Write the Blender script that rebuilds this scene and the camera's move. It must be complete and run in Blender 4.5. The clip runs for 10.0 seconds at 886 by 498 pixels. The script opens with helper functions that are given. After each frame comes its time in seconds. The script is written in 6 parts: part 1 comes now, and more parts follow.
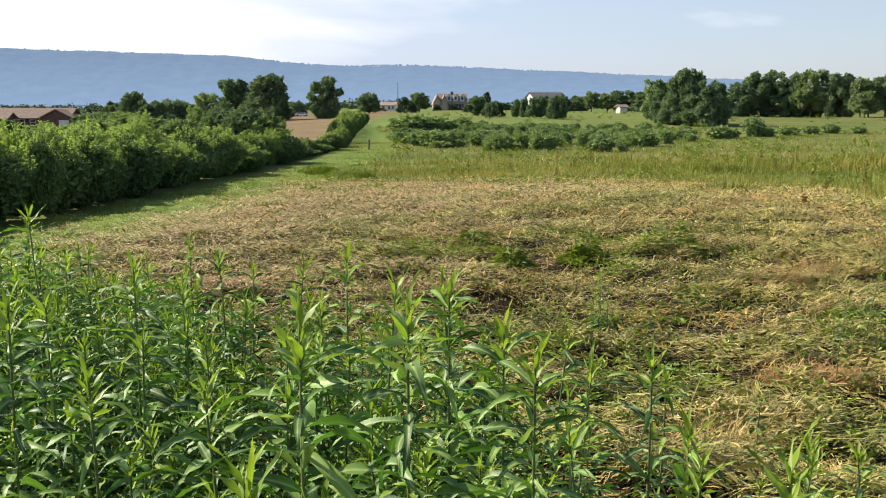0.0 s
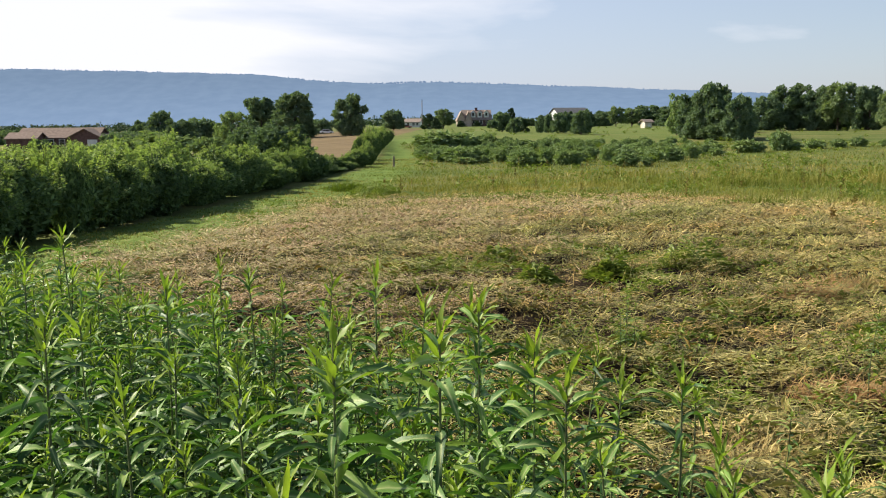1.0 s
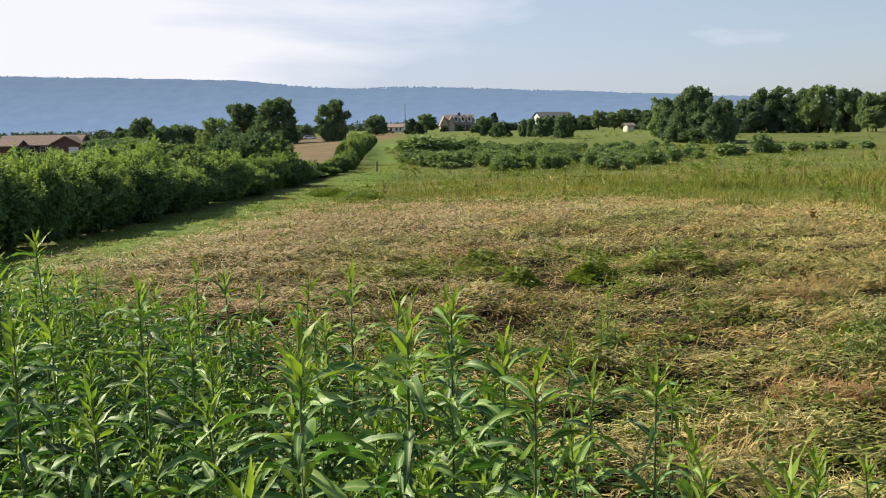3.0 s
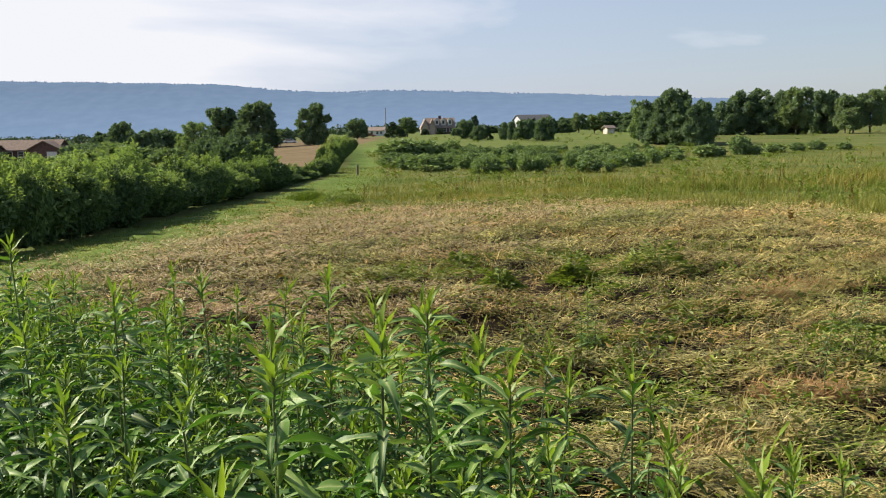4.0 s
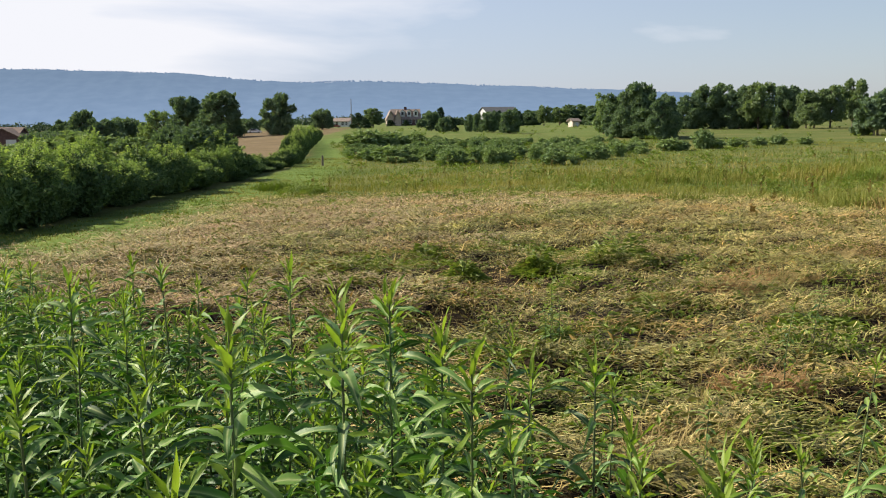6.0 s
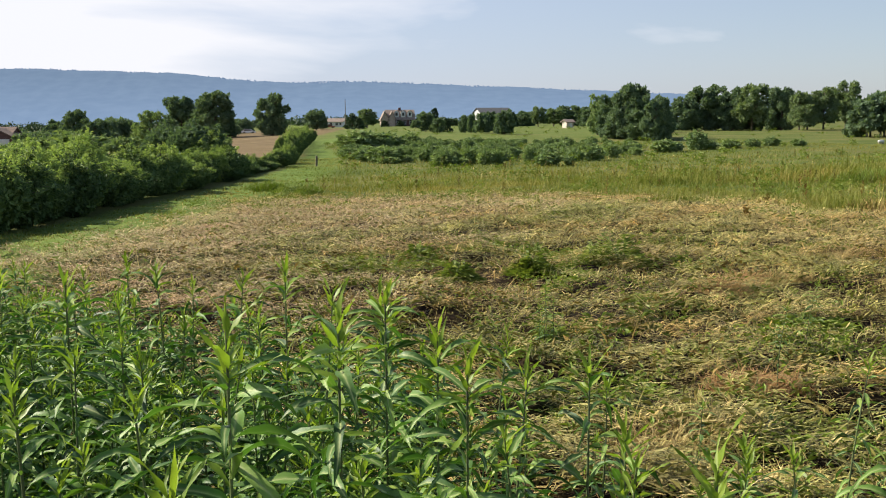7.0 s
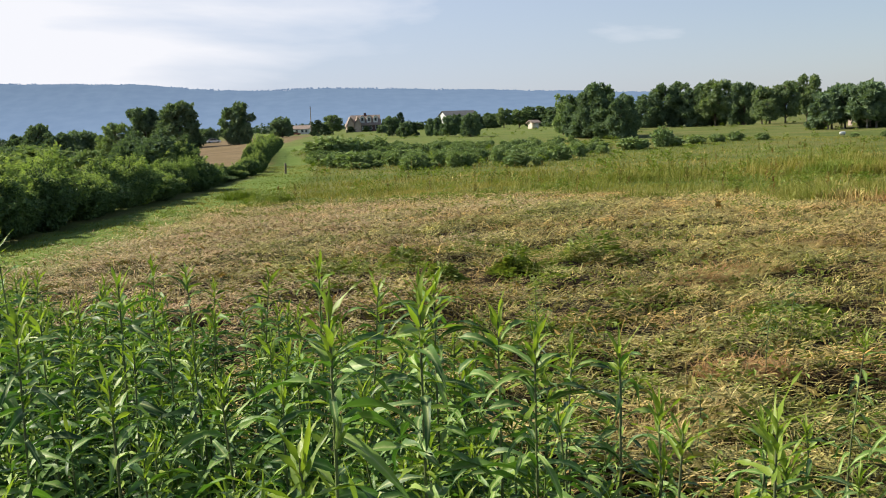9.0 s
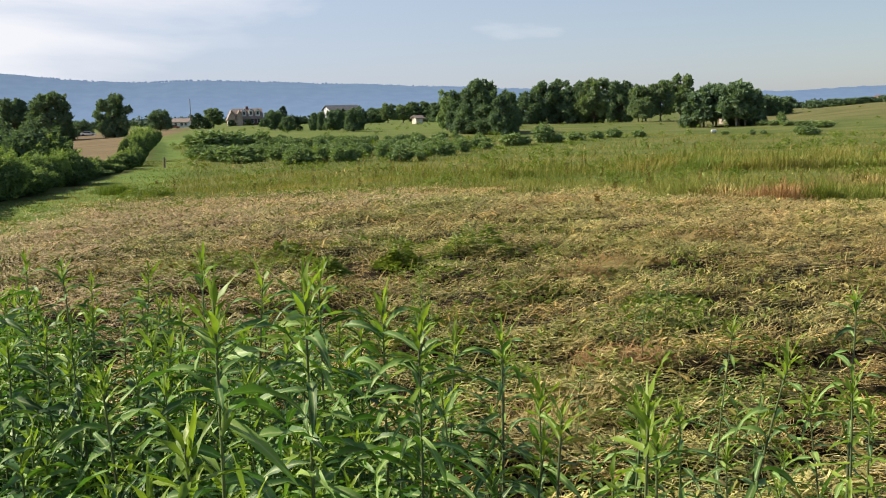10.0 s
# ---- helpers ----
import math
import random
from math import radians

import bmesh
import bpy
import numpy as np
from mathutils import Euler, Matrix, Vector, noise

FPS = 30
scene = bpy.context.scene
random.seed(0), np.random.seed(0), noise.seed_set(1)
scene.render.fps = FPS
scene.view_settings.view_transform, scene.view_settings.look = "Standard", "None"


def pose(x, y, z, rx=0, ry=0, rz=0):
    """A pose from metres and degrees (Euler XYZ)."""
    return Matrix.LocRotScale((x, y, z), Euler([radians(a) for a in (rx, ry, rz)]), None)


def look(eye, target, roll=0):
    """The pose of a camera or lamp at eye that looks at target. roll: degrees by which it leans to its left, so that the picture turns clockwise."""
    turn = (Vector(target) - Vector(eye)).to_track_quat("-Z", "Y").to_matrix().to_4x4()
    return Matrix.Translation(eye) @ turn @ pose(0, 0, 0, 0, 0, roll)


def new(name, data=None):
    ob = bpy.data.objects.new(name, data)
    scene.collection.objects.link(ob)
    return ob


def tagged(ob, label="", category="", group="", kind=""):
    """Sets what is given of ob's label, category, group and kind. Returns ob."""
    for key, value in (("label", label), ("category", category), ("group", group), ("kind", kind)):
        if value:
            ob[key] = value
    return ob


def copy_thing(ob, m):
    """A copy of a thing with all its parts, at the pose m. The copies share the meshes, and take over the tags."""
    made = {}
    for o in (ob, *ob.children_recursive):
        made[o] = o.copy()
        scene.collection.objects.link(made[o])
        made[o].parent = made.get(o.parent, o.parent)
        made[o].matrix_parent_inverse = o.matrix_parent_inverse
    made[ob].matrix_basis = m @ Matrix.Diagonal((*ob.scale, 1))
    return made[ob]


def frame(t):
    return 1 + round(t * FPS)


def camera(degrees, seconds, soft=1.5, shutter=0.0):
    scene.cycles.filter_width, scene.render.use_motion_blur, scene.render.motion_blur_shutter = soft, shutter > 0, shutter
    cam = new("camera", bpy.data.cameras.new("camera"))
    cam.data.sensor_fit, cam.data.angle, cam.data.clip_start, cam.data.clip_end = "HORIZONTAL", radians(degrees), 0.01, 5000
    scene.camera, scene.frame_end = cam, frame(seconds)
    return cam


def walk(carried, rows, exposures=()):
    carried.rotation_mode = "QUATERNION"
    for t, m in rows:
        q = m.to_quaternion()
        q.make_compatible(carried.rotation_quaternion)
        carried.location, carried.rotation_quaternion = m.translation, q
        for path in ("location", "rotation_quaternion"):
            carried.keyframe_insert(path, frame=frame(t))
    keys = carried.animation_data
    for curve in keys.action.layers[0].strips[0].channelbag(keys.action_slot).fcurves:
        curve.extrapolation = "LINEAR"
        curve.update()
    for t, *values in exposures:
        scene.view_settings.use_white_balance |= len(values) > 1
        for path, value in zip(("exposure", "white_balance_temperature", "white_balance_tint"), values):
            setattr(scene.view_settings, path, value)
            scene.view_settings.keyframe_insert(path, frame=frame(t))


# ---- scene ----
cam = camera(47.9, 10.0, soft=1.05)
PATH = [
    (0, (0.005, -0.222, 1.625), (0.004, 1.757, 1.336), 0.1),
    (0.5, (0.001, -0.237, 1.632), (-0.016, 1.744, 1.364), -0.1),
    (1, (-0.003, -0.231, 1.63), (-0.054, 1.752, 1.373), -0.4),
    (1.5, (-0.002, -0.227, 1.631), (-0.083, 1.756, 1.385), -0.7),
    (2, (0.001, -0.226, 1.628), (-0.073, 1.758, 1.385), -0.7),
    (2.5, (0.011, -0.231, 1.625), (-0.033, 1.753, 1.377), -0.7),
    (4, (0.031, -0.235, 1.616), (0.049, 1.75, 1.374), -1.0),
    (4.5, (0.036, -0.238, 1.617), (0.081, 1.747, 1.379), -1.0),
    (5, (0.042, -0.227, 1.613), (0.113, 1.757, 1.364), -0.8),
    (5.5, (0.039, -0.217, 1.612), (0.121, 1.765, 1.352), -0.6),
    (7, (0.032, -0.226, 1.613), (0.132, 1.754, 1.355), -0.3),
    (7.5, (0.034, -0.232, 1.614), (0.149, 1.748, 1.355), -0.4),
    (8, (0.014, -0.245, 1.612), (0.142, 1.734, 1.356), -0.4),
    (8.5, (-0.048, -0.281, 1.606), (0.086, 1.699, 1.361), -0.8),
    (9, (-0.121, -0.334, 1.605), (0.04, 1.643, 1.353), -1.9),
    (9.5, (-0.134, -0.363, 1.602), (0.14, 1.602, 1.351), -2.1),
    (10, (-0.125, -0.361, 1.597), (0.264, 1.582, 1.329), -1.3),
]
walk(cam, [(t, look(eye, target, roll)) for t, eye, target, roll in PATH], [(0.0, 1.06), (0.6, 0.99), (1.2, 0.88), (2.5, 0.83), (5.0, 0.77), (7.5, 0.86), (9.0, 0.82), (9.5, 0.80), (10.0, 0.79)])

# ---- light ----
SUN_AZ, SUN_EL = -70.0, 36.0          # degrees from straight ahead (left is minus), degrees up
world = bpy.data.worlds.new("world")
scene.world = world
world.use_nodes = True
wn, wl = world.node_tree.nodes, world.node_tree.links
wn.clear()
sky = wn.new("ShaderNodeTexSky")
sky.sky_type, sky.sun_disc = "NISHITA", False
sky.sun_elevation, sky.sun_rotation = radians(SUN_EL), radians(SUN_AZ)
sky.air_density, sky.dust_density, sky.ozone_density = 1.0, 0.7, 2.0
way = wn.new("ShaderNodeTexCoord")
sunward = wn.new("ShaderNodeVectorMath")      # 1 towards the sun's side, low down; -1 behind
sunward.operation = "DOT_PRODUCT"
sunward.inputs[1].default_value = (math.sin(radians(SUN_AZ)), math.cos(radians(SUN_AZ)), -0.7)
haze = wn.new("ShaderNodeMapRange")
haze.inputs["From Min"].default_value, haze.inputs["From Max"].default_value = -0.55, 0.75
haze.inputs["To Min"].default_value, haze.inputs["To Max"].default_value = 0.15, 0.88
stretch = wn.new("ShaderNodeMapping")
stretch.inputs["Scale"].default_value = (1.0, 1.0, 4.5)
stretch.inputs["Rotation"].default_value = (0.0, radians(10), 0.0)
cirrus = wn.new("ShaderNodeTexNoise")
cirrus.inputs["Scale"].default_value, cirrus.inputs["Detail"].default_value, cirrus.inputs["Roughness"].default_value = 2.1, 8.0, 0.5
cirrus.inputs["Distortion"].default_value = 0.3
lean = wn.new("ShaderNodeMath")
lean.operation = "MULTIPLY_ADD"
lean.inputs[1].default_value = 0.46
cloud = wn.new("ShaderNodeMapRange")
cloud.inputs["From Min"].default_value, cloud.inputs["From Max"].default_value = 0.60, 0.76
cloud.inputs["To Max"].default_value = 0.92
veil, thin = wn.new("ShaderNodeMix"), wn.new("ShaderNodeMix")
for mx, tone in ((veil, (5.3, 5.95, 7.8, 1.0)), (thin, (8.5, 8.5, 8.9, 1.0))):
    mx.data_type, mx.blend_type = "RGBA", "MIX"
    mx.inputs["B"].default_value = tone
air = wn.new("ShaderNodeBackground")
air.inputs["Strength"].default_value = 0.064
wout = wn.new("ShaderNodeOutputWorld")
wl.new(way.outputs["Generated"], sunward.inputs[0])
wl.new(sunward.outputs["Value"], haze.inputs["Value"])
wl.new(haze.outputs["Result"], veil.inputs["Factor"])
wl.new(sky.outputs["Color"], veil.inputs["A"])
wl.new(way.outputs["Generated"], stretch.inputs["Vector"])
wl.new(stretch.outputs["Vector"], cirrus.inputs["Vector"])
wl.new(sunward.outputs["Value"], lean.inputs[0])
wl.new(cirrus.outputs["Fac"], lean.inputs[2])
wl.new(lean.outputs[0], cloud.inputs["Value"])
wl.new(cloud.outputs["Result"], thin.inputs["Factor"])
wl.new(veil.outputs["Result"], thin.inputs["A"])
wl.new(thin.outputs["Result"], air.inputs["Color"])
wl.new(air.outputs["Background"], wout.inputs["Surface"])

sun = new("sun", bpy.data.lights.new("sun", "SUN"))
sun.data.energy, sun.data.angle, sun.data.color = 5.0, radians(0.6), (1.0, 0.91, 0.765)
a, e = radians(SUN_AZ), radians(SUN_EL)
sun.matrix_world = look((0, 0, 60), (-math.sin(a) * math.cos(e), -math.cos(a) * math.cos(e), 60 - math.sin(e)))


# ---- materials ----
def nodes(name):
    m = bpy.data.materials.new(name)
    m.use_nodes = True
    t = m.node_tree
    return m, t.nodes, t.links, t.nodes["Principled BSDF"], t.nodes["Material Output"]


def ramp(n, stops):
    r = n.new("ShaderNodeValToRGB")
    el = r.color_ramp.elements
    while len(el) < len(stops):
        el.new(0.5)
    for k, (p, c) in zip(el, stops):
        k.position, k.color = p, (*c, 1.0)
    return r


def leafy(name, stops, scale=6.0, thin=0.35, rough=0.45, island=True, glow=(1.25, 1.35, 0.55), veins=0.0, drift=0.42, own=0.6, shine=0.3, rib=False):
    """Foliage: colour from leaf to leaf, a slow drift over the plant, light let through the blade."""
    m, n, l, p, out = nodes(name)
    geo = n.new("ShaderNodeNewGeometry")
    info = n.new("ShaderNodeObjectInfo")
    pick = n.new("ShaderNodeMath")
    pick.operation = "FRACT"
    add = n.new("ShaderNodeMath")
    add.operation = "ADD"
    l.new(info.outputs["Random"], add.inputs[1])
    if island:
        l.new(geo.outputs["Random Per Island"], add.inputs[0])
    else:
        add.inputs[0].default_value = 0.0
    l.new(add.outputs[0], pick.inputs[0])
    noi = n.new("ShaderNodeTexNoise")
    noi.inputs["Scale"].default_value, noi.inputs["Detail"].default_value = scale, 3.0
    l.new(geo.outputs["Position"], noi.inputs["Vector"])
    mixv = n.new("ShaderNodeMath")
    mixv.operation = "MULTIPLY_ADD"
    mixv.inputs[1].default_value = own
    half = n.new("ShaderNodeMath")
    half.operation = "MULTIPLY"
    half.inputs[1].default_value = drift
    l.new(noi.outputs["Fac"], half.inputs[0])
    l.new(pick.outputs[0], mixv.inputs[0])
    l.new(half.outputs[0], mixv.inputs[2])
    r = ramp(n, stops)
    l.new(mixv.outputs[0], r.inputs["Fac"])
    tone = r.outputs["Color"]
    if rib:
        # pale midrib along the leaf's fold
        line = n.new("ShaderNodeAttribute")
        line.attribute_name = "midrib"
        thin_line = n.new("ShaderNodeMath")
        thin_line.operation = "POWER"
        thin_line.inputs[1].default_value = 5.0
        l.new(line.outputs["Fac"], thin_line.inputs[0])
        pale = n.new("ShaderNodeMix")
        pale.data_type, pale.blend_type = "RGBA", "MIX"
        pale.inputs["B"].default_value = (0.36, 0.42, 0.17, 1.0)
        l.new(thin_line.outputs[0], pale.inputs["Factor"])
        l.new(tone, pale.inputs["A"])
        tone = pale.outputs["Result"]
    l.new(tone, p.inputs["Base Color"])
    p.inputs["Roughness"].default_value = rough
    p.inputs["Specular IOR Level"].default_value = shine
    tr = n.new("ShaderNodeBsdfTranslucent")
    warm = n.new("ShaderNodeMix")
    warm.data_type, warm.blend_type = "RGBA", "MULTIPLY"
    warm.inputs["Factor"].default_value = 1.0
    warm.inputs["B"].default_value = (*glow, 1.0)
    l.new(r.outputs["Color"], warm.inputs["A"])
    l.new(warm.outputs["Result"], tr.inputs["Color"])
    mx = n.new("ShaderNodeMixShader")
    mx.inputs["Fac"].default_value = thin
    l.new(p.outputs["BSDF"], mx.inputs[1])
    l.new(tr.outputs["BSDF"], mx.inputs[2])
    l.new(mx.outputs["Shader"], out.inputs["Surface"])
    if veins:
        bump = n.new("ShaderNodeBump")
        bump.inputs["Strength"].default_value = veins
        fine = n.new("ShaderNodeTexNoise")
        fine.inputs["Scale"].default_value = 160.0
        l.new(geo.outputs["Position"], fine.inputs["Vector"])
        l.new(fine.outputs["Fac"], bump.inputs["Height"])
        l.new(bump.outputs["Normal"], p.inputs["Normal"])
    return m


def tinted(m, scale, stops, across=0.5):
    """Slow patches of another hue laid over a foliage material's colour."""
    n, l = m.node_tree.nodes, m.node_tree.links
    geo = n.new("ShaderNodeNewGeometry")
    mp = n.new("ShaderNodeMapping")
    mp.inputs["Scale"].default_value = (across, 1.0, 1.0)
    noi = n.new("ShaderNodeTexNoise")
    noi.inputs["Scale"].default_value, noi.inputs["Detail"].default_value, noi.inputs["Roughness"].default_value = scale, 5.0, 0.6
    l.new(geo.outputs["Position"], mp.inputs["Vector"])
    l.new(mp.outputs["Vector"], noi.inputs["Vector"])
    r = ramp(n, stops)
    l.new(noi.outputs["Fac"], r.inputs["Fac"])
    for lk in list(l):
        if lk.from_node.type == "VALTORGB" and lk.from_node is not r and lk.to_socket.name != "Factor":
            src, dst = lk.from_socket, lk.to_socket
            mx = n.new("ShaderNodeMix")
            mx.data_type, mx.blend_type = "RGBA", "MULTIPLY"
            mx.inputs["Factor"].default_value = 1.0
            l.new(src, mx.inputs["A"])
            l.new(r.outputs["Color"], mx.inputs["B"])
            l.new(mx.outputs["Result"], dst)
    return m


def plain(name, c1, c2, scale=3.0, rough=0.8, bump=0.2, metal=0.0):
    """A worn surface between two tones, with fine relief."""
    m, n, l, p, out = nodes(name)
    geo = n.new("ShaderNodeNewGeometry")
    noi = n.new("ShaderNodeTexNoise")
    noi.inputs["Scale"].default_value, noi.inputs["Detail"].default_value = scale, 6.0
    l.new(geo.outputs["Position"], noi.inputs["Vector"])
    r = ramp(n, [(0.32, c1), (0.68, c2)])
    l.new(noi.outputs["Fac"], r.inputs["Fac"])
    l.new(r.outputs["Color"], p.inputs["Base Color"])
    b = n.new("ShaderNodeBump")
    b.inputs["Strength"].default_value = bump
    l.new(noi.outputs["Fac"], b.inputs["Height"])
    l.new(b.outputs["Normal"], p.inputs["Normal"])
    p.inputs["Roughness"].default_value, p.inputs["Metallic"].default_value = rough, metal
    return m


M_LEAF = leafy("weed_leaf", [(0.05, (0.015, 0.040, 0.013)), (0.38, (0.058, 0.128, 0.032)), (0.74, (0.148, 0.255, 0.052)), (1.0, (0.30, 0.385, 0.080))], 5.0, 0.18, 0.50, True, glow=(1.0, 1.42, 0.42), veins=0.5, own=0.72, drift=0.36, shine=0.24, rib=True)
M_SHOOT = leafy("weed_shoot", [(0.0, (0.12, 0.21, 0.028)), (1.0, (0.27, 0.35, 0.05))], 5.0, 0.38, 0.45)
M_DRYLEAF = leafy("weed_dry_leaf", [(0.0, (0.19, 0.14, 0.07)), (1.0, (0.36, 0.30, 0.15))], 5.0, 0.3, 0.7, glow=(1.1, 1.0, 0.7))
M_STEM = plain("weed_stem", (0.060, 0.070, 0.030), (0.13, 0.175, 0.05), 9.0, 0.6, 0.1)
M_STRAW = leafy("cut_straw", [(0.18, (0.066, 0.040, 0.014)), (0.34, (0.21, 0.143, 0.056)), (0.51, (0.44, 0.346, 0.140)), (0.75, (0.65, 0.545, 0.25)), (1.0, (0.78, 0.69, 0.39))], 2.2, 0.08, 0.6, glow=(1.1, 1.0, 0.7), drift=0.75, own=0.42, shine=0.15)
M_WITHER = leafy("withered_leaf", [(0.0, (0.06, 0.038, 0.018)), (0.22, (0.14, 0.092, 0.036)), (0.42, (0.15, 0.145, 0.042)), (0.65, (0.24, 0.205, 0.062)), (0.82, (0.33, 0.275, 0.10)), (1.0, (0.52, 0.45, 0.21))], 0.8, 0.12, 0.6, drift=0.5, own=0.55, shine=0.15)
tinted(M_STRAW, 0.75, [(0.34, (0.72, 0.78, 0.55)), (0.45, (0.98, 0.97, 0.85)), (0.50, (1.15, 1.08, 1.05)), (0.56, (0.86, 0.72, 0.62)), (0.64, (0.82, 0.70, 0.62)), (0.70, (1.15, 1.05, 1.1))])
M_CHOP = leafy("wilted_mat", [(0.05, (0.066, 0.054, 0.024)), (0.28, (0.165, 0.145, 0.054)), (0.50, (0.270, 0.245, 0.088)), (0.72, (0.40, 0.345, 0.140)), (0.88, (0.53, 0.465, 0.22)), (1.0, (0.70, 0.63, 0.37))], 3.0, 0.10, 0.6, drift=0.4, own=0.66, shine=0.2)
tinted(M_CHOP, 0.8, [(0.36, (0.84, 0.96, 0.64)), (0.5, (1.0, 1.0, 1.0)), (0.60, (1.15, 0.88, 0.76)), (0.70, (1.08, 0.95, 0.88))])
tinted(M_CHOP, 4.5, [(0.34, (0.55, 0.58, 0.52)), (0.47, (0.88, 0.89, 0.84)), (0.56, (1.12, 1.1, 1.08)), (0.68, (1.4, 1.36, 1.3))], 0.4)
M_BROWNMAT = leafy("dead_brown_mat", [(0.05, (0.095, 0.064, 0.034)), (0.30, (0.215, 0.152, 0.080)), (0.55, (0.37, 0.280, 0.152)), (0.80, (0.52, 0.42, 0.245)), (1.0, (0.68, 0.59, 0.39))], 3.0, 0.10, 0.65, glow=(1.1, 1.0, 0.7), drift=0.4, own=0.7, shine=0.15)
tinted(M_BROWNMAT, 1.6, [(0.36, (0.78, 0.90, 0.62)), (0.50, (1.0, 1.0, 1.0)), (0.62, (1.12, 0.98, 0.95))])
tinted(M_STRAW, 4.0, [(0.34, (0.50, 0.48, 0.45)), (0.47, (0.88, 0.87, 0.85)), (0.56, (1.1, 1.1, 1.1)), (0.68, (1.35, 1.35, 1.35))], 0.35)
tinted(M_WITHER, 0.9, [(0.36, (0.75, 0.95, 0.6)), (0.5, (1.0, 1.0, 1.0)), (0.64, (1.15, 0.85, 0.7))])
M_GRASS = leafy("grass_blade", [(0.2, (0.088, 0.116, 0.020)), (0.46, (0.152, 0.180, 0.031)), (0.60, (0.222, 0.220, 0.052)), (0.76, (0.31, 0.275, 0.09))], 0.22, 0.24, 0.6, drift=0.85, own=0.28, shine=0.12)
tinted(M_GRASS, 0.10, [(0.36, (0.80, 0.95, 0.8)), (0.48, (1.0, 1.0, 1.0)), (0.58, (1.12, 1.0, 0.95)), (0.68, (1.0, 0.98, 0.9))])
M_LOWLEAF = leafy("ground_weed", [(0.0, (0.09, 0.14, 0.020)), (0.6, (0.17, 0.235, 0.030)), (1.0, (0.28, 0.32, 0.05))], 0.6, 0.2, 0.5)
M_HEDGE = leafy("hedge_leaf", [(0.0, (0.042, 0.074, 0.040)), (0.40, (0.098, 0.156, 0.062)), (0.70, (0.185, 0.258, 0.086)), (1.0, (0.34, 0.40, 0.13))], 0.30, 0.10, 0.6, shine=0.15, own=0.40, drift=0.55)
# paler copy for the top shoots: young growth, plus sunlight put into the colour
M_LITHEDGETIP = leafy("hedge_shoot_leaf", [(0.0, (0.13, 0.20, 0.080)), (0.5, (0.27, 0.355, 0.130)), (1.0, (0.47, 0.52, 0.19))], 0.30, 0.36, 0.6, shine=0.15, own=0.45, drift=0.55)
# both tree leaves blued and lightened: air haze is put into their base colour
M_TREE = leafy("tree_leaf", [(0.0, (0.066, 0.108, 0.072)), (0.5, (0.122, 0.178, 0.104)), (1.0, (0.195, 0.250, 0.128))], 0.08, 0.26, 0.7, shine=0.1, own=0.4, drift=0.6)
M_TREELIGHT = leafy("tree_leaf_light", [(0.0, (0.092, 0.138, 0.078)), (0.5, (0.150, 0.205, 0.104)), (1.0, (0.220, 0.265, 0.128))], 0.08, 0.30, 0.7, shine=0.1)
M_YOUNG = leafy("young_tree_leaf", [(0.0, (0.13, 0.19, 0.085)), (0.5, (0.21, 0.285, 0.115)), (1.0, (0.31, 0.37, 0.15))], 0.15, 0.2, 0.7, shine=0.1)
# scrub leaf blued too, with a little haze in its colour
M_SCRUB = leafy("scrub_leaf", [(0.0, (0.105, 0.160, 0.080)), (0.5, (0.19, 0.265, 0.118)), (1.0, (0.34, 0.40, 0.17))], 0.3, 0.18, 0.7, shine=0.1)
M_CEDAR = leafy("cedar_leaf", [(0.0, (0.03, 0.06, 0.032)), (1.0, (0.075, 0.115, 0.055))], 0.1, 0.12, 0.6)
M_BARK = plain("bark", (0.06, 0.048, 0.035), (0.15, 0.125, 0.095), 4.0, 0.9, 0.6)


# ---- mesh helpers ----
def mesh_of(name, verts, tris, mats, which=None, smooth=False):
    me = bpy.data.meshes.new(name)
    verts, tris = np.asarray(verts, np.float32), np.asarray(tris, np.int32)
    me.vertices.add(len(verts))
    me.vertices.foreach_set("co", verts.ravel())
    k = tris.shape[1]
    me.loops.add(tris.size)
    me.loops.foreach_set("vertex_index", tris.ravel())
    me.polygons.add(len(tris))
    me.polygons.foreach_set("loop_start", np.arange(0, tris.size, k, dtype=np.int32))
    me.polygons.foreach_set("loop_total", np.full(len(tris), k, np.int32))
    for m in mats:
        me.materials.append(m)
    if which is not None:
        me.polygons.foreach_set("material_index", np.asarray(which, np.int32))
    me.polygons.foreach_set("use_smooth", np.full(len(tris), smooth, bool))
    me.update(calc_edges=True)
    return me


def part(name, data, material, parent, label=""):
    """Links a bmesh or a mesh as one object under a thing or a part."""
    if isinstance(data, bmesh.types.BMesh):
        me = bpy.data.meshes.new(name)
        data.to_mesh(me)
        data.free()
        if material:
            me.materials.append(material)
    else:
        me = data
    ob = new(name, me)
    ob.parent = parent
    return tagged(ob, label)


def smoothstep(a, b, v):
    t = np.clip((v - a) / (b - a), 0, 1)
    return t * t * (3 - 2 * t)


def height(x, y):
    """The lie of the land: a low knoll underfoot, the valley floor, the fall to the west and the rise to the east."""
    x, y = np.asarray(x, float), np.asarray(y, float)
    r2 = ((x - 4) / 13) ** 2 + ((y - 4) / 22) ** 2
    z = -1.2 + 1.2 / (1 + r2 * r2)
    az = x / np.maximum(y, 1.0)
    return z + smoothstep(50, 230, y) * (-3.9 * smoothstep(-0.02, 0.40, -az) + 0.5 * smoothstep(-0.1, 0.25, az) + 3.0 * smoothstep(0.50, 0.76, az))


